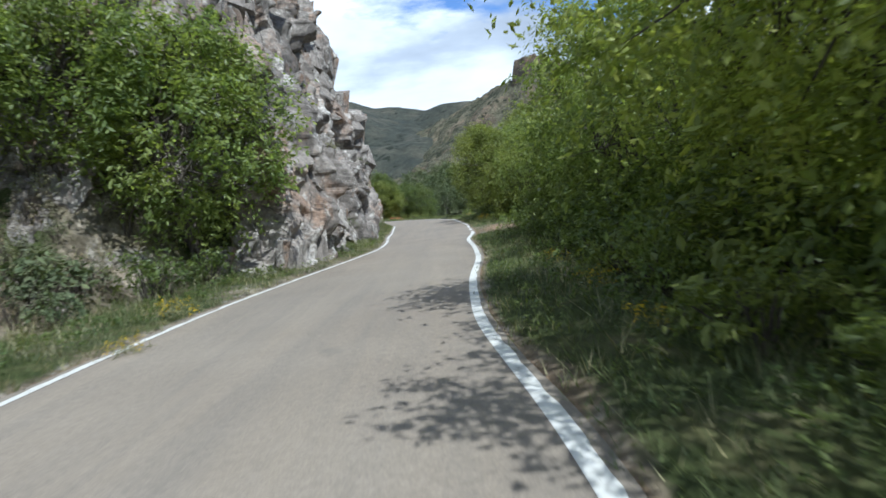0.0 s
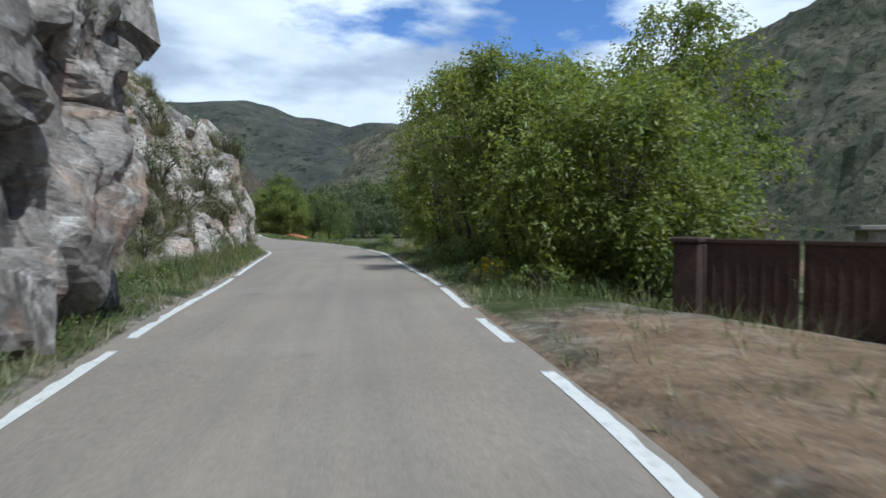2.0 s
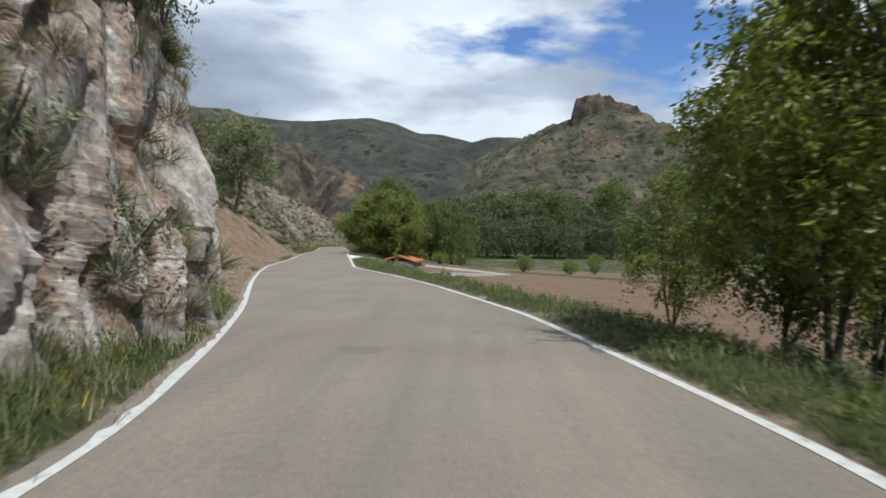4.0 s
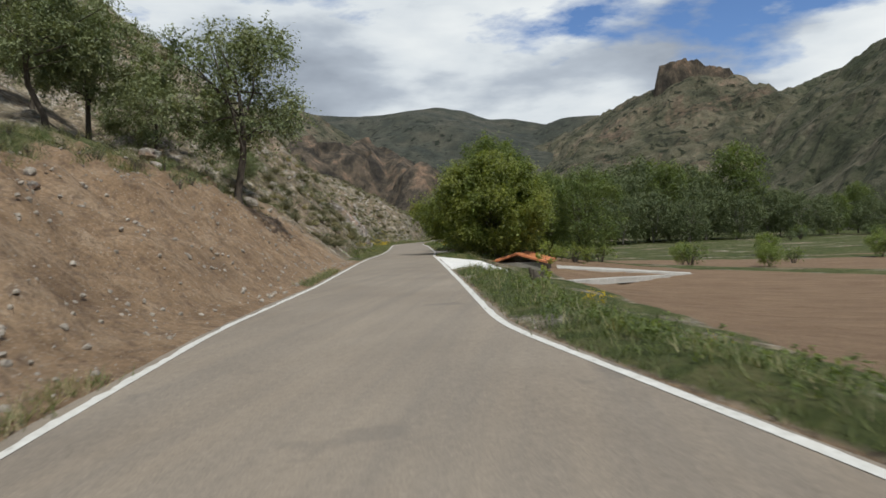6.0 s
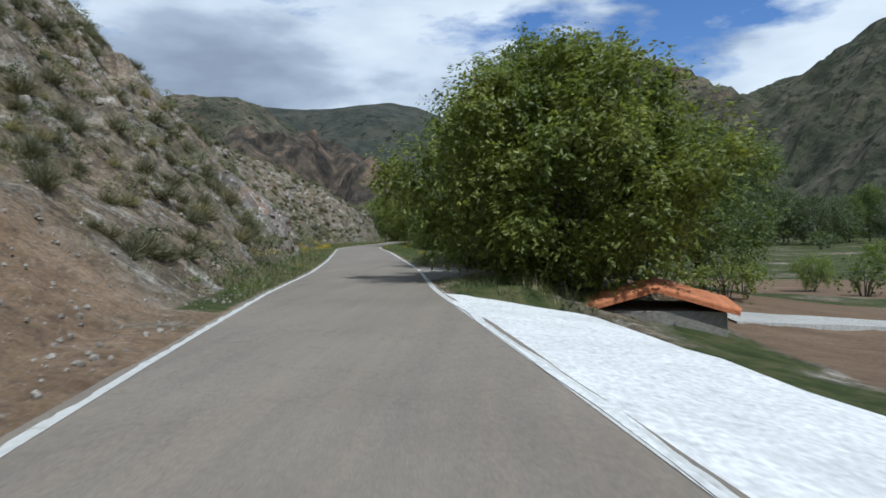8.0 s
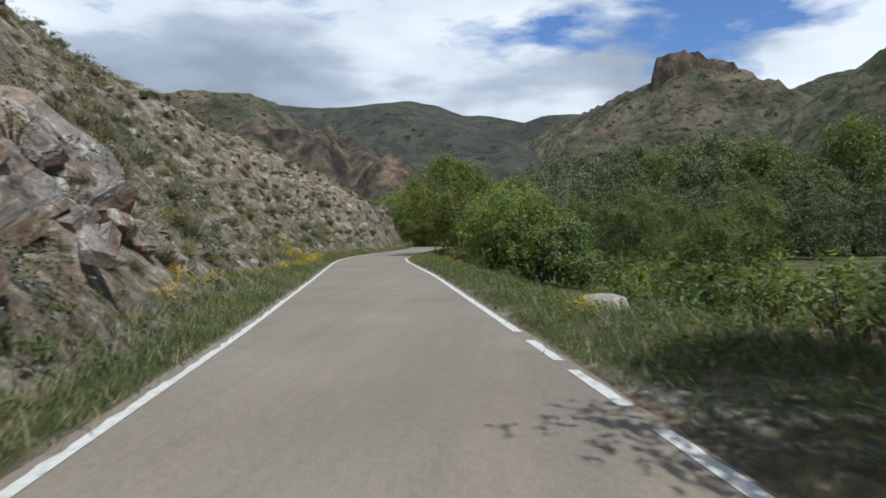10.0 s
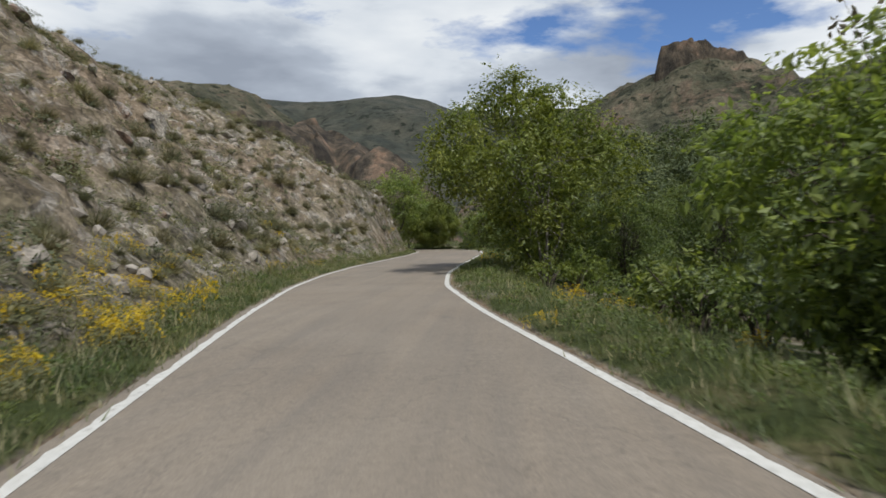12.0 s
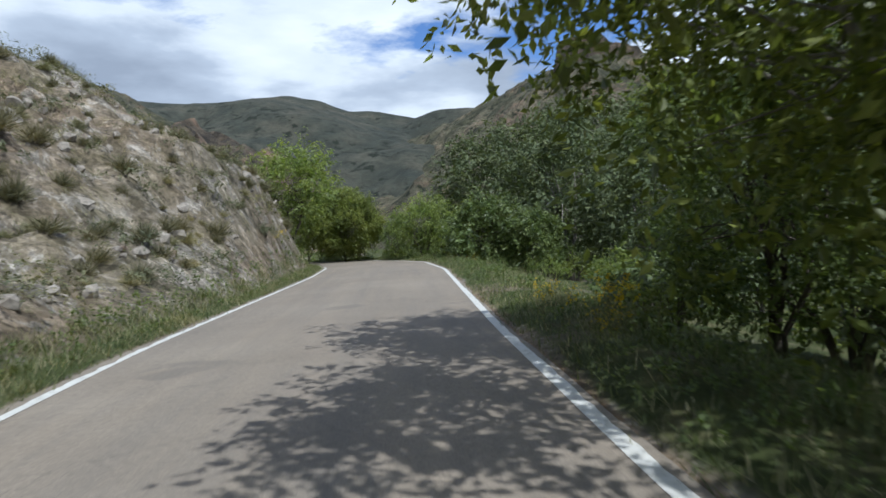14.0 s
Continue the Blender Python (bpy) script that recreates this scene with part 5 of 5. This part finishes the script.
def verge_bushes():
    rng = np.random.default_rng(6)
    names = {0: "dark green leafy bush at the road's edge", 1: "yellow-green leafy bush at the road's edge", 2: "fresh green bush at the road's edge", 3: "grey-green bush at the road's edge"}

    def bush(x, y, k, size):
        put("bush", LEAFY[k], x, y, float(ground_height(x, y)) - 0.05, size, rng.uniform(0, 360), names[k], "bush", "roadside bushes")

    for y in np.arange(1, 25, 0.9):
        bush(float(right_edge(y)) + rng.uniform(1.7, 2.6), y, int(rng.integers(3)), rng.uniform(0.6, 1.05))
        bush(float(right_edge(y)) + rng.uniform(3.0, 4.4), y + 0.4, int(rng.integers(3)), rng.uniform(1.4, 2.1))
    for x, y, k, size in ((1.3, 14.6, 0, 1.1), (0.2, 13.2, 3, 1.2), (-1.2, 12.0, 0, 1.3), (-2.6, 10.6, 3, 1.3), (-4.0, 9.4, 0, 1.5), (0.9, 12.2, 3, 0.7), (-0.4, 10.8, 3, 0.8), (-2.0, 9.2, 0, 0.9), (-3.4, 7.8, 3, 1.0), (-5.4, 8.0, 0, 1.4), (2.0, 16.2, 0, 0.9),
                          (11.0, 25.4, 2, 0.9), (11.8, 28.0, 2, 0.8), (12.6, 26.4, 2, 1.2), (13.9, 29.2, 0, 1.2), (10.4, 23.2, 2, 0.9), (15.0, 31.4, 0, 1.2), (12.9, 29.0, 2, 1.0), (11.3, 26.9, 2, 0.8), (14.2, 27.4, 0, 1.5)):
        bush(x, y, k, size)
    for y in np.arange(36.5, 61, 1.0):
        bush(float(right_edge(y)) + rng.uniform(1.5, 2.7), y, int(rng.integers(4)), rng.uniform(0.5, 1.0) * (1 if y < 54 else 0.6))
        if y > 54:
            continue
        bush(float(right_edge(y)) + rng.uniform(3.0, 4.6), y + 0.5, int(rng.integers(3)), rng.uniform(1.2, 1.8))
    for y in np.arange(62, 97, 3.2):
        bush(float(right_edge(y)) + rng.uniform(1.6, 3.0), y, int(rng.integers(1, 4)), rng.uniform(0.3, 0.6))
    for y in np.arange(132, 172, 1.5):
        bush(float(right_edge(y)) + rng.uniform(2.8, 8.5), y, int(rng.integers(4)), rng.uniform(0.4, 0.8))
    for y in np.arange(165, 226, 1.6):
        bush(float(right_edge(y)) + rng.uniform(2.0, 7.0), y, int(rng.integers(4)), rng.uniform(0.8, 1.7))
    for n in range(75):
        y = rng.uniform(130, 218)
        bush(float(right_edge(y)) + rng.uniform(5, 16), y, int(rng.integers(4)), rng.uniform(1.0, 2.4))
    for y in np.arange(72, 107, 0.8):
        x = float(left_edge(y)) - rng.uniform(4.6, 6.6)
        put("shrub", SHRUBS[int(rng.integers(5))], x, y, float(ground_height(x, y)) - 0.05, rng.uniform(0.3, 0.75), rng.uniform(0, 360), "dusty shrub along the top of the bank", "shrub", "shrubs on the bank")
    for x, y, k, size in ((-2.4, 138.5, 0, 1.6), (-3.0, 146, 0, 1.0), (2.8, 117.5, 1, 2.0), (5.5, 118.5, 1, 1.5), (14.9, 128.8, 0, 1.9), (24, 133, 0, 1.4), (33, 128, 3, 1.6), (7.5, 123, 2, 1.4), (-0.9, 124.2, 0, 1.1), (0.8, 124.6, 2, 1.2), (2.2, 126, 0, 1.3), (-2.6, 121.4, 0, 1.6), (-2.1, 123.4, 0, 1.9), (-1.7, 125.6, 0, 2.0), (-3.0, 124.6, 0, 1.2), (-0.6, 122.0, 0, 2.2), (0.5, 120.4, 0, 2.0), (-2.0, 131.5, 2, 1.2), (-0.4, 130.4, 0, 1.4), (1.6, 129.2, 2, 1.3), (12.9, 55.0, 0, 1.5)):
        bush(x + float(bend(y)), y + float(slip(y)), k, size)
    for n in range(46):
        y = rng.uniform(5, 18.5)
        x = float(left_edge(y)) - rng.uniform(1.6, 7.0)
        put("bush", SHRUBS[int(rng.integers(5))], x, y, float(ground_height(x, y)) - 0.05, rng.uniform(0.5, 1.15), rng.uniform(0, 360), "dry tangled scrub bush below the rock", "shrub", "scrub below the rock")
    for x in np.linspace(40, 130, 26):
        bush(x, 205 + 18 * math.sin(x), 3 if int(x) % 2 else 0, rng.uniform(1.6, 3.0))
    flowers = [(3.3, 9.5, .4), (2.9, 12, .5), (9.2, 10, .5), (9.4, 14, .45), (9.0, 7.3, .4), (9.6, 38, .6), (10.0, 46, .45), (9.6, 54.5, .55), (2.2, 53, .4), (1.4, 59, .6), (1.0, 61.5, .6), (2.6, 22.5, .35), (3.3, 26.5, .35),
               (5.2, 84, .5), (3.6, 87.5, .55), (2.4, 92.5, .4), (-9.6, 118.5, .6), (-10.0, 121.5, .55), (-9.5, 123, .35), (-11.0, 126.4, .4), (-14.2, 141.5, .45), (-14.5, 143.5, .5),
               (-11.0, 160.5, .5), (-10.6, 163.4, .6), (-11.6, 157.5, .4), (-12.4, 183, .8), (-12.8, 185.5, .6), (-12.9, 181.0, .45), (-11.4, 166.8, .5), (-19.6, 166.5, .45), (-20.3, 171, .4), (-20.6, 205, .7)]
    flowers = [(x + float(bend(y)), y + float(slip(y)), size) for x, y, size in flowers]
    for n in range(34):
        y = rng.uniform(143, 162) if n % 2 else rng.uniform(126, 176)
        flowers.append((float(left_edge(y)) - rng.uniform(0.8, 3.0), y, rng.uniform(.28, .62)))
    for n in range(16):
        y = rng.uniform(149, 158)
        flowers.append((float(left_edge(y)) - rng.uniform(0.7, 2.2), y, rng.uniform(.45, .7)))
    for x, y, size in ((-12.9, 159.6, .62), (-12.4, 158.4, .5), (-11.3, 156.6, .6), (-20.6, 154.8, .7), (-21.1, 155.6, .6), (-8.8, 138.2, .35), (-8.6, 132.1, .45), (-16.2, 136, .5), (-15.7, 133.3, .45), (-14.4, 203.4, .8), (-14.9, 205.6, .9), (-13.9, 201.6, .55)):
        flowers.append((x, y, size))
    for x, y, size in flowers:
        stem = empty("broom_bush", (x, y, float(ground_height(x, y)) - 0.03), "flowering broom bush with bright yellow blossom", "bush", "yellow brooms", rng.uniform(0, 360))
        stem.scale = (size, size, size)
        part("foliage", SHRUBS[1], None, stem)
        part("blossom", BROOM[int(rng.integers(2))], None, stem, "bright yellow blossom").location.z = 0.18


verge_bushes()


# ---- grass ----
def grass(name, label, seed, count, place_of, tall, mat):
    rng = np.random.default_rng(seed)
    xy, h = place_of(rng, count)
    z = ground_height(xy[:, 0], xy[:, 1])
    n, blades = len(xy), 9
    a = rng.uniform(0, 2 * math.pi, (n, blades))
    lean = rng.uniform(0.2, 1.3, (n, blades)) * h[:, None]
    bx = xy[:, 0, None] + rng.normal(0, 0.09, (n, blades))
    by = xy[:, 1, None] + rng.normal(0, 0.09, (n, blades))
    w = rng.uniform(0.003, 0.007, (n, blades)) * (1 + h[:, None])
    hh = h[:, None] * rng.uniform(0.3, 1.0, (n, blades)) * tall
    bz = np.broadcast_to(z[:, None] - 0.03, bx.shape)
    p = np.stack([bx - w * np.sin(a), by + w * np.cos(a), bz], -1)
    q = np.stack([bx + w * np.sin(a), by - w * np.cos(a), bz], -1)
    t = np.stack([bx + lean * np.cos(a), by + lean * np.sin(a), bz + hh], -1)
    v = np.stack([p, q, t], 2).reshape(-1, 3)
    me = mesh_of(name, v, np.arange(len(v)).reshape(-1, 3))
    thing(name, me, mat, label, "grass", "stuff")


def left_verge(rng, n):
    y = rng.uniform(4, 222, n)
    wide = np.interp(y, LEFT[:, 0], LEFT[:, 1]) + np.where(y > 108, 0.1, 0.8)
    dl = 0.22 + wide * rng.random(n) ** 1.2
    bank = (y > 64) & (y < 112)
    clump = value_noise(y * 0.35, y * 0, 77) > 0.12
    keep = ~bank | (clump & (dl < 0.9))
    dl = np.where(bank, 0.2 + dl * 0.35, dl)
    h = np.where(bank, 0.16, 0.10 + 0.22 * np.clip(dl / 1.4, 0, 1)) * rng.uniform(0.6, 1.3, n)
    return np.stack([left_edge(y) - dl, y], 1)[keep], h[keep]


def right_verge(rng, n):
    y = rng.uniform(4, 222, n)
    dr = 0.24 + 3.4 * rng.random(n) ** 1.3
    keep = ~((y > 26.5) & (y < 35) & (rng.random(n) < 0.88)) & ~((y > 115.5) & (y < 122.5)) & ~((y > 96.5) & (y < 111.5))
    h = (0.09 + 0.28 * np.clip(dr / 1.8, 0, 1)) * rng.uniform(0.6, 1.35, n)
    return np.stack([right_edge(y) + dr, y], 1)[keep], h[keep]


def slope_tufts(rng, n):
    y = rng.uniform(108, 215, n)
    dl = 2 + 16 * rng.random(n)
    return np.stack([left_edge(y) - dl, y], 1), rng.uniform(0.10, 0.34, n)


grass("left_grass", "green grass along the verge", 50, 13000, left_verge, 1.0, GRASS)
grass("right_grass", "tall mixed grass and weeds along the verge", 51, 17000, right_verge, 1.0, GRASS)
grass("left_straw", "straw-coloured seeding grass along the verge", 53, 5000, left_verge, 1.35, STRAW)
grass("right_straw", "straw-coloured seeding grass along the verge", 54, 2800, right_verge, 1.3, STRAW)
grass("slope_grass", "dry grass tufts between the stones", 52, 7000, slope_tufts, 1.0, STRAW)


def foot_of_pillar(rng, n):
    y = rng.uniform(39, 64, n)
    dl = 0.45 + 1.5 * rng.random(n)
    return np.stack([left_edge(y) - dl, y], 1), (0.16 + 0.24 * rng.random(n)) * np.clip(dl, 0.5, 1)


grass("tall_green_grass", "tall green grass below the rock", 55, 3600, foot_of_pillar, 1.7, GRASS)
grass("tall_dry_grass", "tall seeding grass below the rock", 56, 700, foot_of_pillar, 1.9, STRAW)
grass("yellow_blossom", "small yellow flowers in the grass below the rock", 57, 120, foot_of_pillar, 1.5, FLOWER)


def terrace_edge(rng, n):
    y = rng.uniform(64, 113, n)
    dl = 4.9 + 5.5 * rng.random(n)
    keep = value_noise(y * 0.5, dl * 0.7, 44) > -0.12
    return np.stack([left_edge(y) - dl, y], 1)[keep], (0.12 + 0.22 * rng.random(n))[keep]


grass("terrace_grass", "green grass along the top of the bank", 58, 5200, terrace_edge, 1.2, GRASS)
grass("terrace_straw", "dry grass along the top of the bank", 59, 2600, terrace_edge, 1.3, STRAW)


def weeds():
    """Broad-leaved weeds standing in the grass of both verges."""
    rng = np.random.default_rng(9)
    base, pieces = arrays(shrub_mesh(34, LUSH, 40, 0.09, 0.9, 5)), []
    for n in range(3600):
        y = rng.uniform(3, 220)
        right = rng.random() < 0.6
        off = rng.uniform(0.35, 2.6) if right else rng.uniform(0.35, 1.5)
        if (right and (24 < y < 36 or 95 < y < 123)) or (not right and 63 < y < 110):
            continue
        x = float(right_edge(y)) + off if right else float(left_edge(y)) - off
        size = rng.uniform(0.16, 0.36) * (1.3 if off > 1 else 0.9)
        pieces.append((base[0] @ rotation(rng.uniform(0, 6), 0, 0).T * size + (x, y, float(ground_height(x, y)) - 0.02), base[1]))
    joined("weeds", pieces, LUSH, "broad-leaved green weeds in the grass", "weeds")


weeds()


# ---- built things ----
def box(bm, x0, x1, y0, y1, z0, z1, bevel=0.0):
    made = bmesh.ops.create_cube(bm, size=1)
    for v in made["verts"]:
        v.co = Vector(((x0 + x1) / 2 + v.co.x * (x1 - x0), (y0 + y1) / 2 + v.co.y * (y1 - y0), (z0 + z1) / 2 + v.co.z * (z1 - z0)))
    if bevel:
        bmesh.ops.bevel(bm, geom=list({e for v in made["verts"] for e in v.link_edges}), offset=bevel, segments=1, affect="EDGES")
    return made["verts"]


def box_part(name, parent, mat, *sizes, bevel=0.012, label=""):
    bm = bmesh.new()
    box(bm, *sizes, bevel)
    return part(name, bm, mat, parent, label)


def build_gate():
    at = Vector((12.0, 34.28, -0.33))
    turn = math.degrees(math.atan2(32.7 - 34.28, 13.40 - 12.0))
    root = empty("metal_gate", at, "closed rusty brown sheet-metal gate between low pillars", "gate", turn=turn)
    for k in range(2):
        x0 = 0.02 + k * 1.26
        leaf = box_part("gate_leaf", root, RUST, x0, x0 + 1.22, -0.015, 0.015, 0.08, 1.34)
        for n in range(7):
            box_part("rib", leaf, RUST, x0 + 0.08 + n * 0.165, x0 + 0.12 + n * 0.165, -0.023, -0.014, 0.10, 1.32, bevel=0.004)
        box_part("rail", leaf, RUST, x0, x0 + 1.22, -0.045, -0.017, 1.30, 1.36, bevel=0.006)
    box_part("handle", root, RUST, 1.16, 1.20, -0.08, -0.03, 0.7, 0.84, bevel=0.008)
    left = empty("gate_pillar", at, "low dark brown pillar beside a metal gate", "pillar", turn=turn)
    box_part("shaft", left, RUST, -0.4, -0.02, -0.2, 0.2, -0.2, 1.3, bevel=0.03)
    box_part("cap", left, RUST, -0.44, 0.0, -0.24, 0.24, 1.3, 1.38, bevel=0.02)
    right = empty("stone_pillar", at, "rough stone pillar with pale blocks beside a gate", "pillar", turn=turn)
    r = random.Random(4)
    for n in range(7):
        z = -0.1 + n * 0.2
        box_part("stone", right, STONE, 2.56 + r.uniform(0, .05), 3.0 + r.uniform(-.05, .05), -0.2 + r.uniform(0, .05), 0.2, z, z + 0.19, bevel=0.04)
    cabin = empty("cabin", (17.2, 42.5, -0.6), "small cabin with a reddish-brown sheet roof behind a gate", "cabin", turn=-30)
    box_part("wall", cabin, CONCRETE, -1.0, 1.0, -0.8, 0.8, 0, 1.7, bevel=0.02)
    bm = bmesh.new()
    for v in box(bm, -1.2, 1.2, -1.0, 1.0, 1.72, 1.80, 0.0):
        v.co.z += 0.22 if v.co.y > 0 else 0
    part("roof", bm, RUST, cabin, "reddish-brown sheet roof")
    shed = empty("lean_to", (21.0, 40.0, -0.6), "low grey lean-to with a flat roof", "shed", turn=-30)
    box_part("wall", shed, STONE, -1.3, 1.3, -0.8, 0.8, 0, 1.75, bevel=0.02)
    box_part("roof", shed, CONCRETE, -1.5, 1.5, -1.0, 1.0, 1.76, 1.88, bevel=0.02)


build_gate()


def slab(name, corners, thick, material, label, category, rows=14, cols=10, ragged=0.12, seed=0):
    """A thin cast slab between four corners, near-left, near-right, far-right, far-left, with uneven edges."""
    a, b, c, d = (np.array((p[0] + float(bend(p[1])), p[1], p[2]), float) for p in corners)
    u, v = np.meshgrid(np.linspace(0, 1, cols), np.linspace(0, 1, rows))
    p = (a * (1 - u[..., None]) + b * u[..., None]) * (1 - v[..., None]) + (d * (1 - u[..., None]) + c * u[..., None]) * v[..., None]
    edge = np.maximum(np.abs(u - 0.5), np.abs(v - 0.5)) * 2
    p[..., 0] += ragged * fbm(p[..., 0] * 1.3, p[..., 1] * 1.3, 3, seed) * edge**3 * 2
    p[..., 2] += 0.03 * fbm(p[..., 0] * 0.9, p[..., 1] * 0.9, 3, seed + 1)
    low = p.copy()
    low[..., 2] -= thick
    n = rows * cols
    faces = list(map(tuple, grid_faces(rows, cols))) + [tuple(x + n for x in f[::-1]) for f in grid_faces(rows, cols)]
    ring = [k for k in range(cols)] + [r * cols + cols - 1 for r in range(1, rows)] + [n - 1 - k for k in range(1, cols)] + [r * cols for r in range(rows - 2, 0, -1)]
    for i, k in enumerate(ring):
        m = ring[(i + 1) % len(ring)]
        faces.append((m, k, k + n, m + n))
    me = mesh_of(name, np.concatenate([p.reshape(-1, 3), low.reshape(-1, 3)]), np.array(faces))
    return thing(name, me, material, label, category)


slab("white_slab", [(-0.90, 96.9, -0.005), (1.5, 98.4, -0.28), (-0.10, 108.6, -0.28), (-3.20, 112.2, -0.005)], 0.5, WHITEWASH, "white cement slab sloping down from the road's edge", "slab", ragged=0.05, seed=3)
slab("concrete_apron", [(-3.62, 115.2, -0.004), (-1.4, 114.6, -0.03), (-1.9, 121.6, -0.03), (-4.75, 122.6, -0.004)], 0.2, CONCRETE, "dusty beige concrete apron joining the road at an entrance", "paving", ragged=0.0, seed=7)
slab("field_path", [(4.25, 113.4, -1.06), (12.45, 116.3, -1.86), (12.8, 117.2, -1.88), (4.15, 115.2, -0.98)], 0.3, PALE_CONCRETE, "white concrete strip along the edge of a field", "path", 8, 14, 0.1, 9)
slab("field_kerb", [(4.3, 106.3, -1.27), (4.65, 106.1, -1.31), (12.75, 116.9, -1.93), (12.4, 117.1, -1.93)], 0.3, PALE_CONCRETE, "narrow white concrete kerb beside a field", "kerb", 16, 3, 0.1, 11)


def build_shed():
    root = empty("tiled_shed", (-0.8, 113.0, -2.2), "small grey shed below the road with an orange tiled roof", "shed", turn=-12)
    box_part("wall", root, CONCRETE, -1.5, 1.5, -1.2, 1.2, 0, 1.62, bevel=0.02)
    for side, (x0, x1, z0, z1) in enumerate(((-1.75, 0.0, 1.60, 2.12), (1.75, 0.0, 1.60, 2.12))):
        pitch = part("roof_slope", mesh_of("roof_slope", [(x0, -1.35, z0), (x1, -1.35, z1), (x1, 1.35, z1), (x0, 1.35, z0), (x0, -1.35, z0 - .06), (x1, -1.35, z1 - .06), (x1, 1.35, z1 - .06), (x0, 1.35, z0 - .06)],
                     [(0, 1, 2, 3), (7, 6, 5, 4), (0, 4, 5, 1), (2, 6, 7, 3), (0, 3, 7, 4), (1, 5, 6, 2)]), TILE, root)
        for n in range(12):
            y = -1.25 + n * 0.228
            for m in range(4):
                q0, q1 = m / 4, (m + 1.12) / 4
                lo = np.array((x0 + (x1 - x0) * q0, 0, z0 + (z1 - z0) * q0 + 0.03))
                hi = np.array((x0 + (x1 - x0) * min(q1, 1), 0, z0 + (z1 - z0) * min(q1, 1) + 0.015))
                v, f = tube([lo, hi], [0.10, 0.085], 6)
                ob = part("tile", mesh_of("tile", v, f, True), TILE, pitch)
                ob.location.y = y
    box_part("ridge", root, TILE, -0.09, 0.09, -1.37, 1.37, 2.12, 2.2, bevel=0.03)


build_shed()


def build_stump():
    root = empty("burnt_stump", (0.35, 94.2, float(ground_height(0.35, 94.2))), "blackened forked stump on the grassy verge", "stump")
    v, f = tube([(0, 0, -0.1), (0.02, 0, 0.25), (-0.08, 0.02, 0.55)], [0.16, 0.14, 0.06], 8)
    part("bole", mesh_of("bole", v, f, True), BARK, root)
    for n, (dx, top) in enumerate(((-0.22, 0.62), (0.2, 0.45))):
        v, f = tube([(0, 0, 0.15), (dx * 0.7, 0.02, 0.3), (dx, 0, top)], [0.09, 0.08, 0.05], 7)
        part("fork", mesh_of("fork", v, f, True), BARK, root)
    sap = tree_thing("sapling", 61, 1.7, 0.28, 0.3, 14, 26, 0.05, YELLOWISH, BARK, "thin young sapling on the grassy verge", thick=0.012, clump_size=0.4)
    stand(sap, 2.6, 95.6)


build_stump()
put("boulder", STONES[2], -7.4, 139.2, float(ground_height(-7.4, 139.2)) + 0.1, 0.7, 30, "pale flat boulder among the bushes", "boulder", "")
put("boulder", STONES[0], -15.4, 106.8, float(ground_height(-15.4, 106.8)) + 0.1, 0.5, 50, "pale rock on the terrace under an olive tree", "boulder", "")
put("boulder", STONES[4], -15.6, 98.0, float(ground_height(-15.6, 98.0)) + 0.2, 0.62, 10, "dark weathered boulder on the terrace", "boulder", "")
put("boulder", STONES[3], -17.5, 126.9, 0.9, 0.9, 80, "grey block of rock above the verge", "boulder", "")
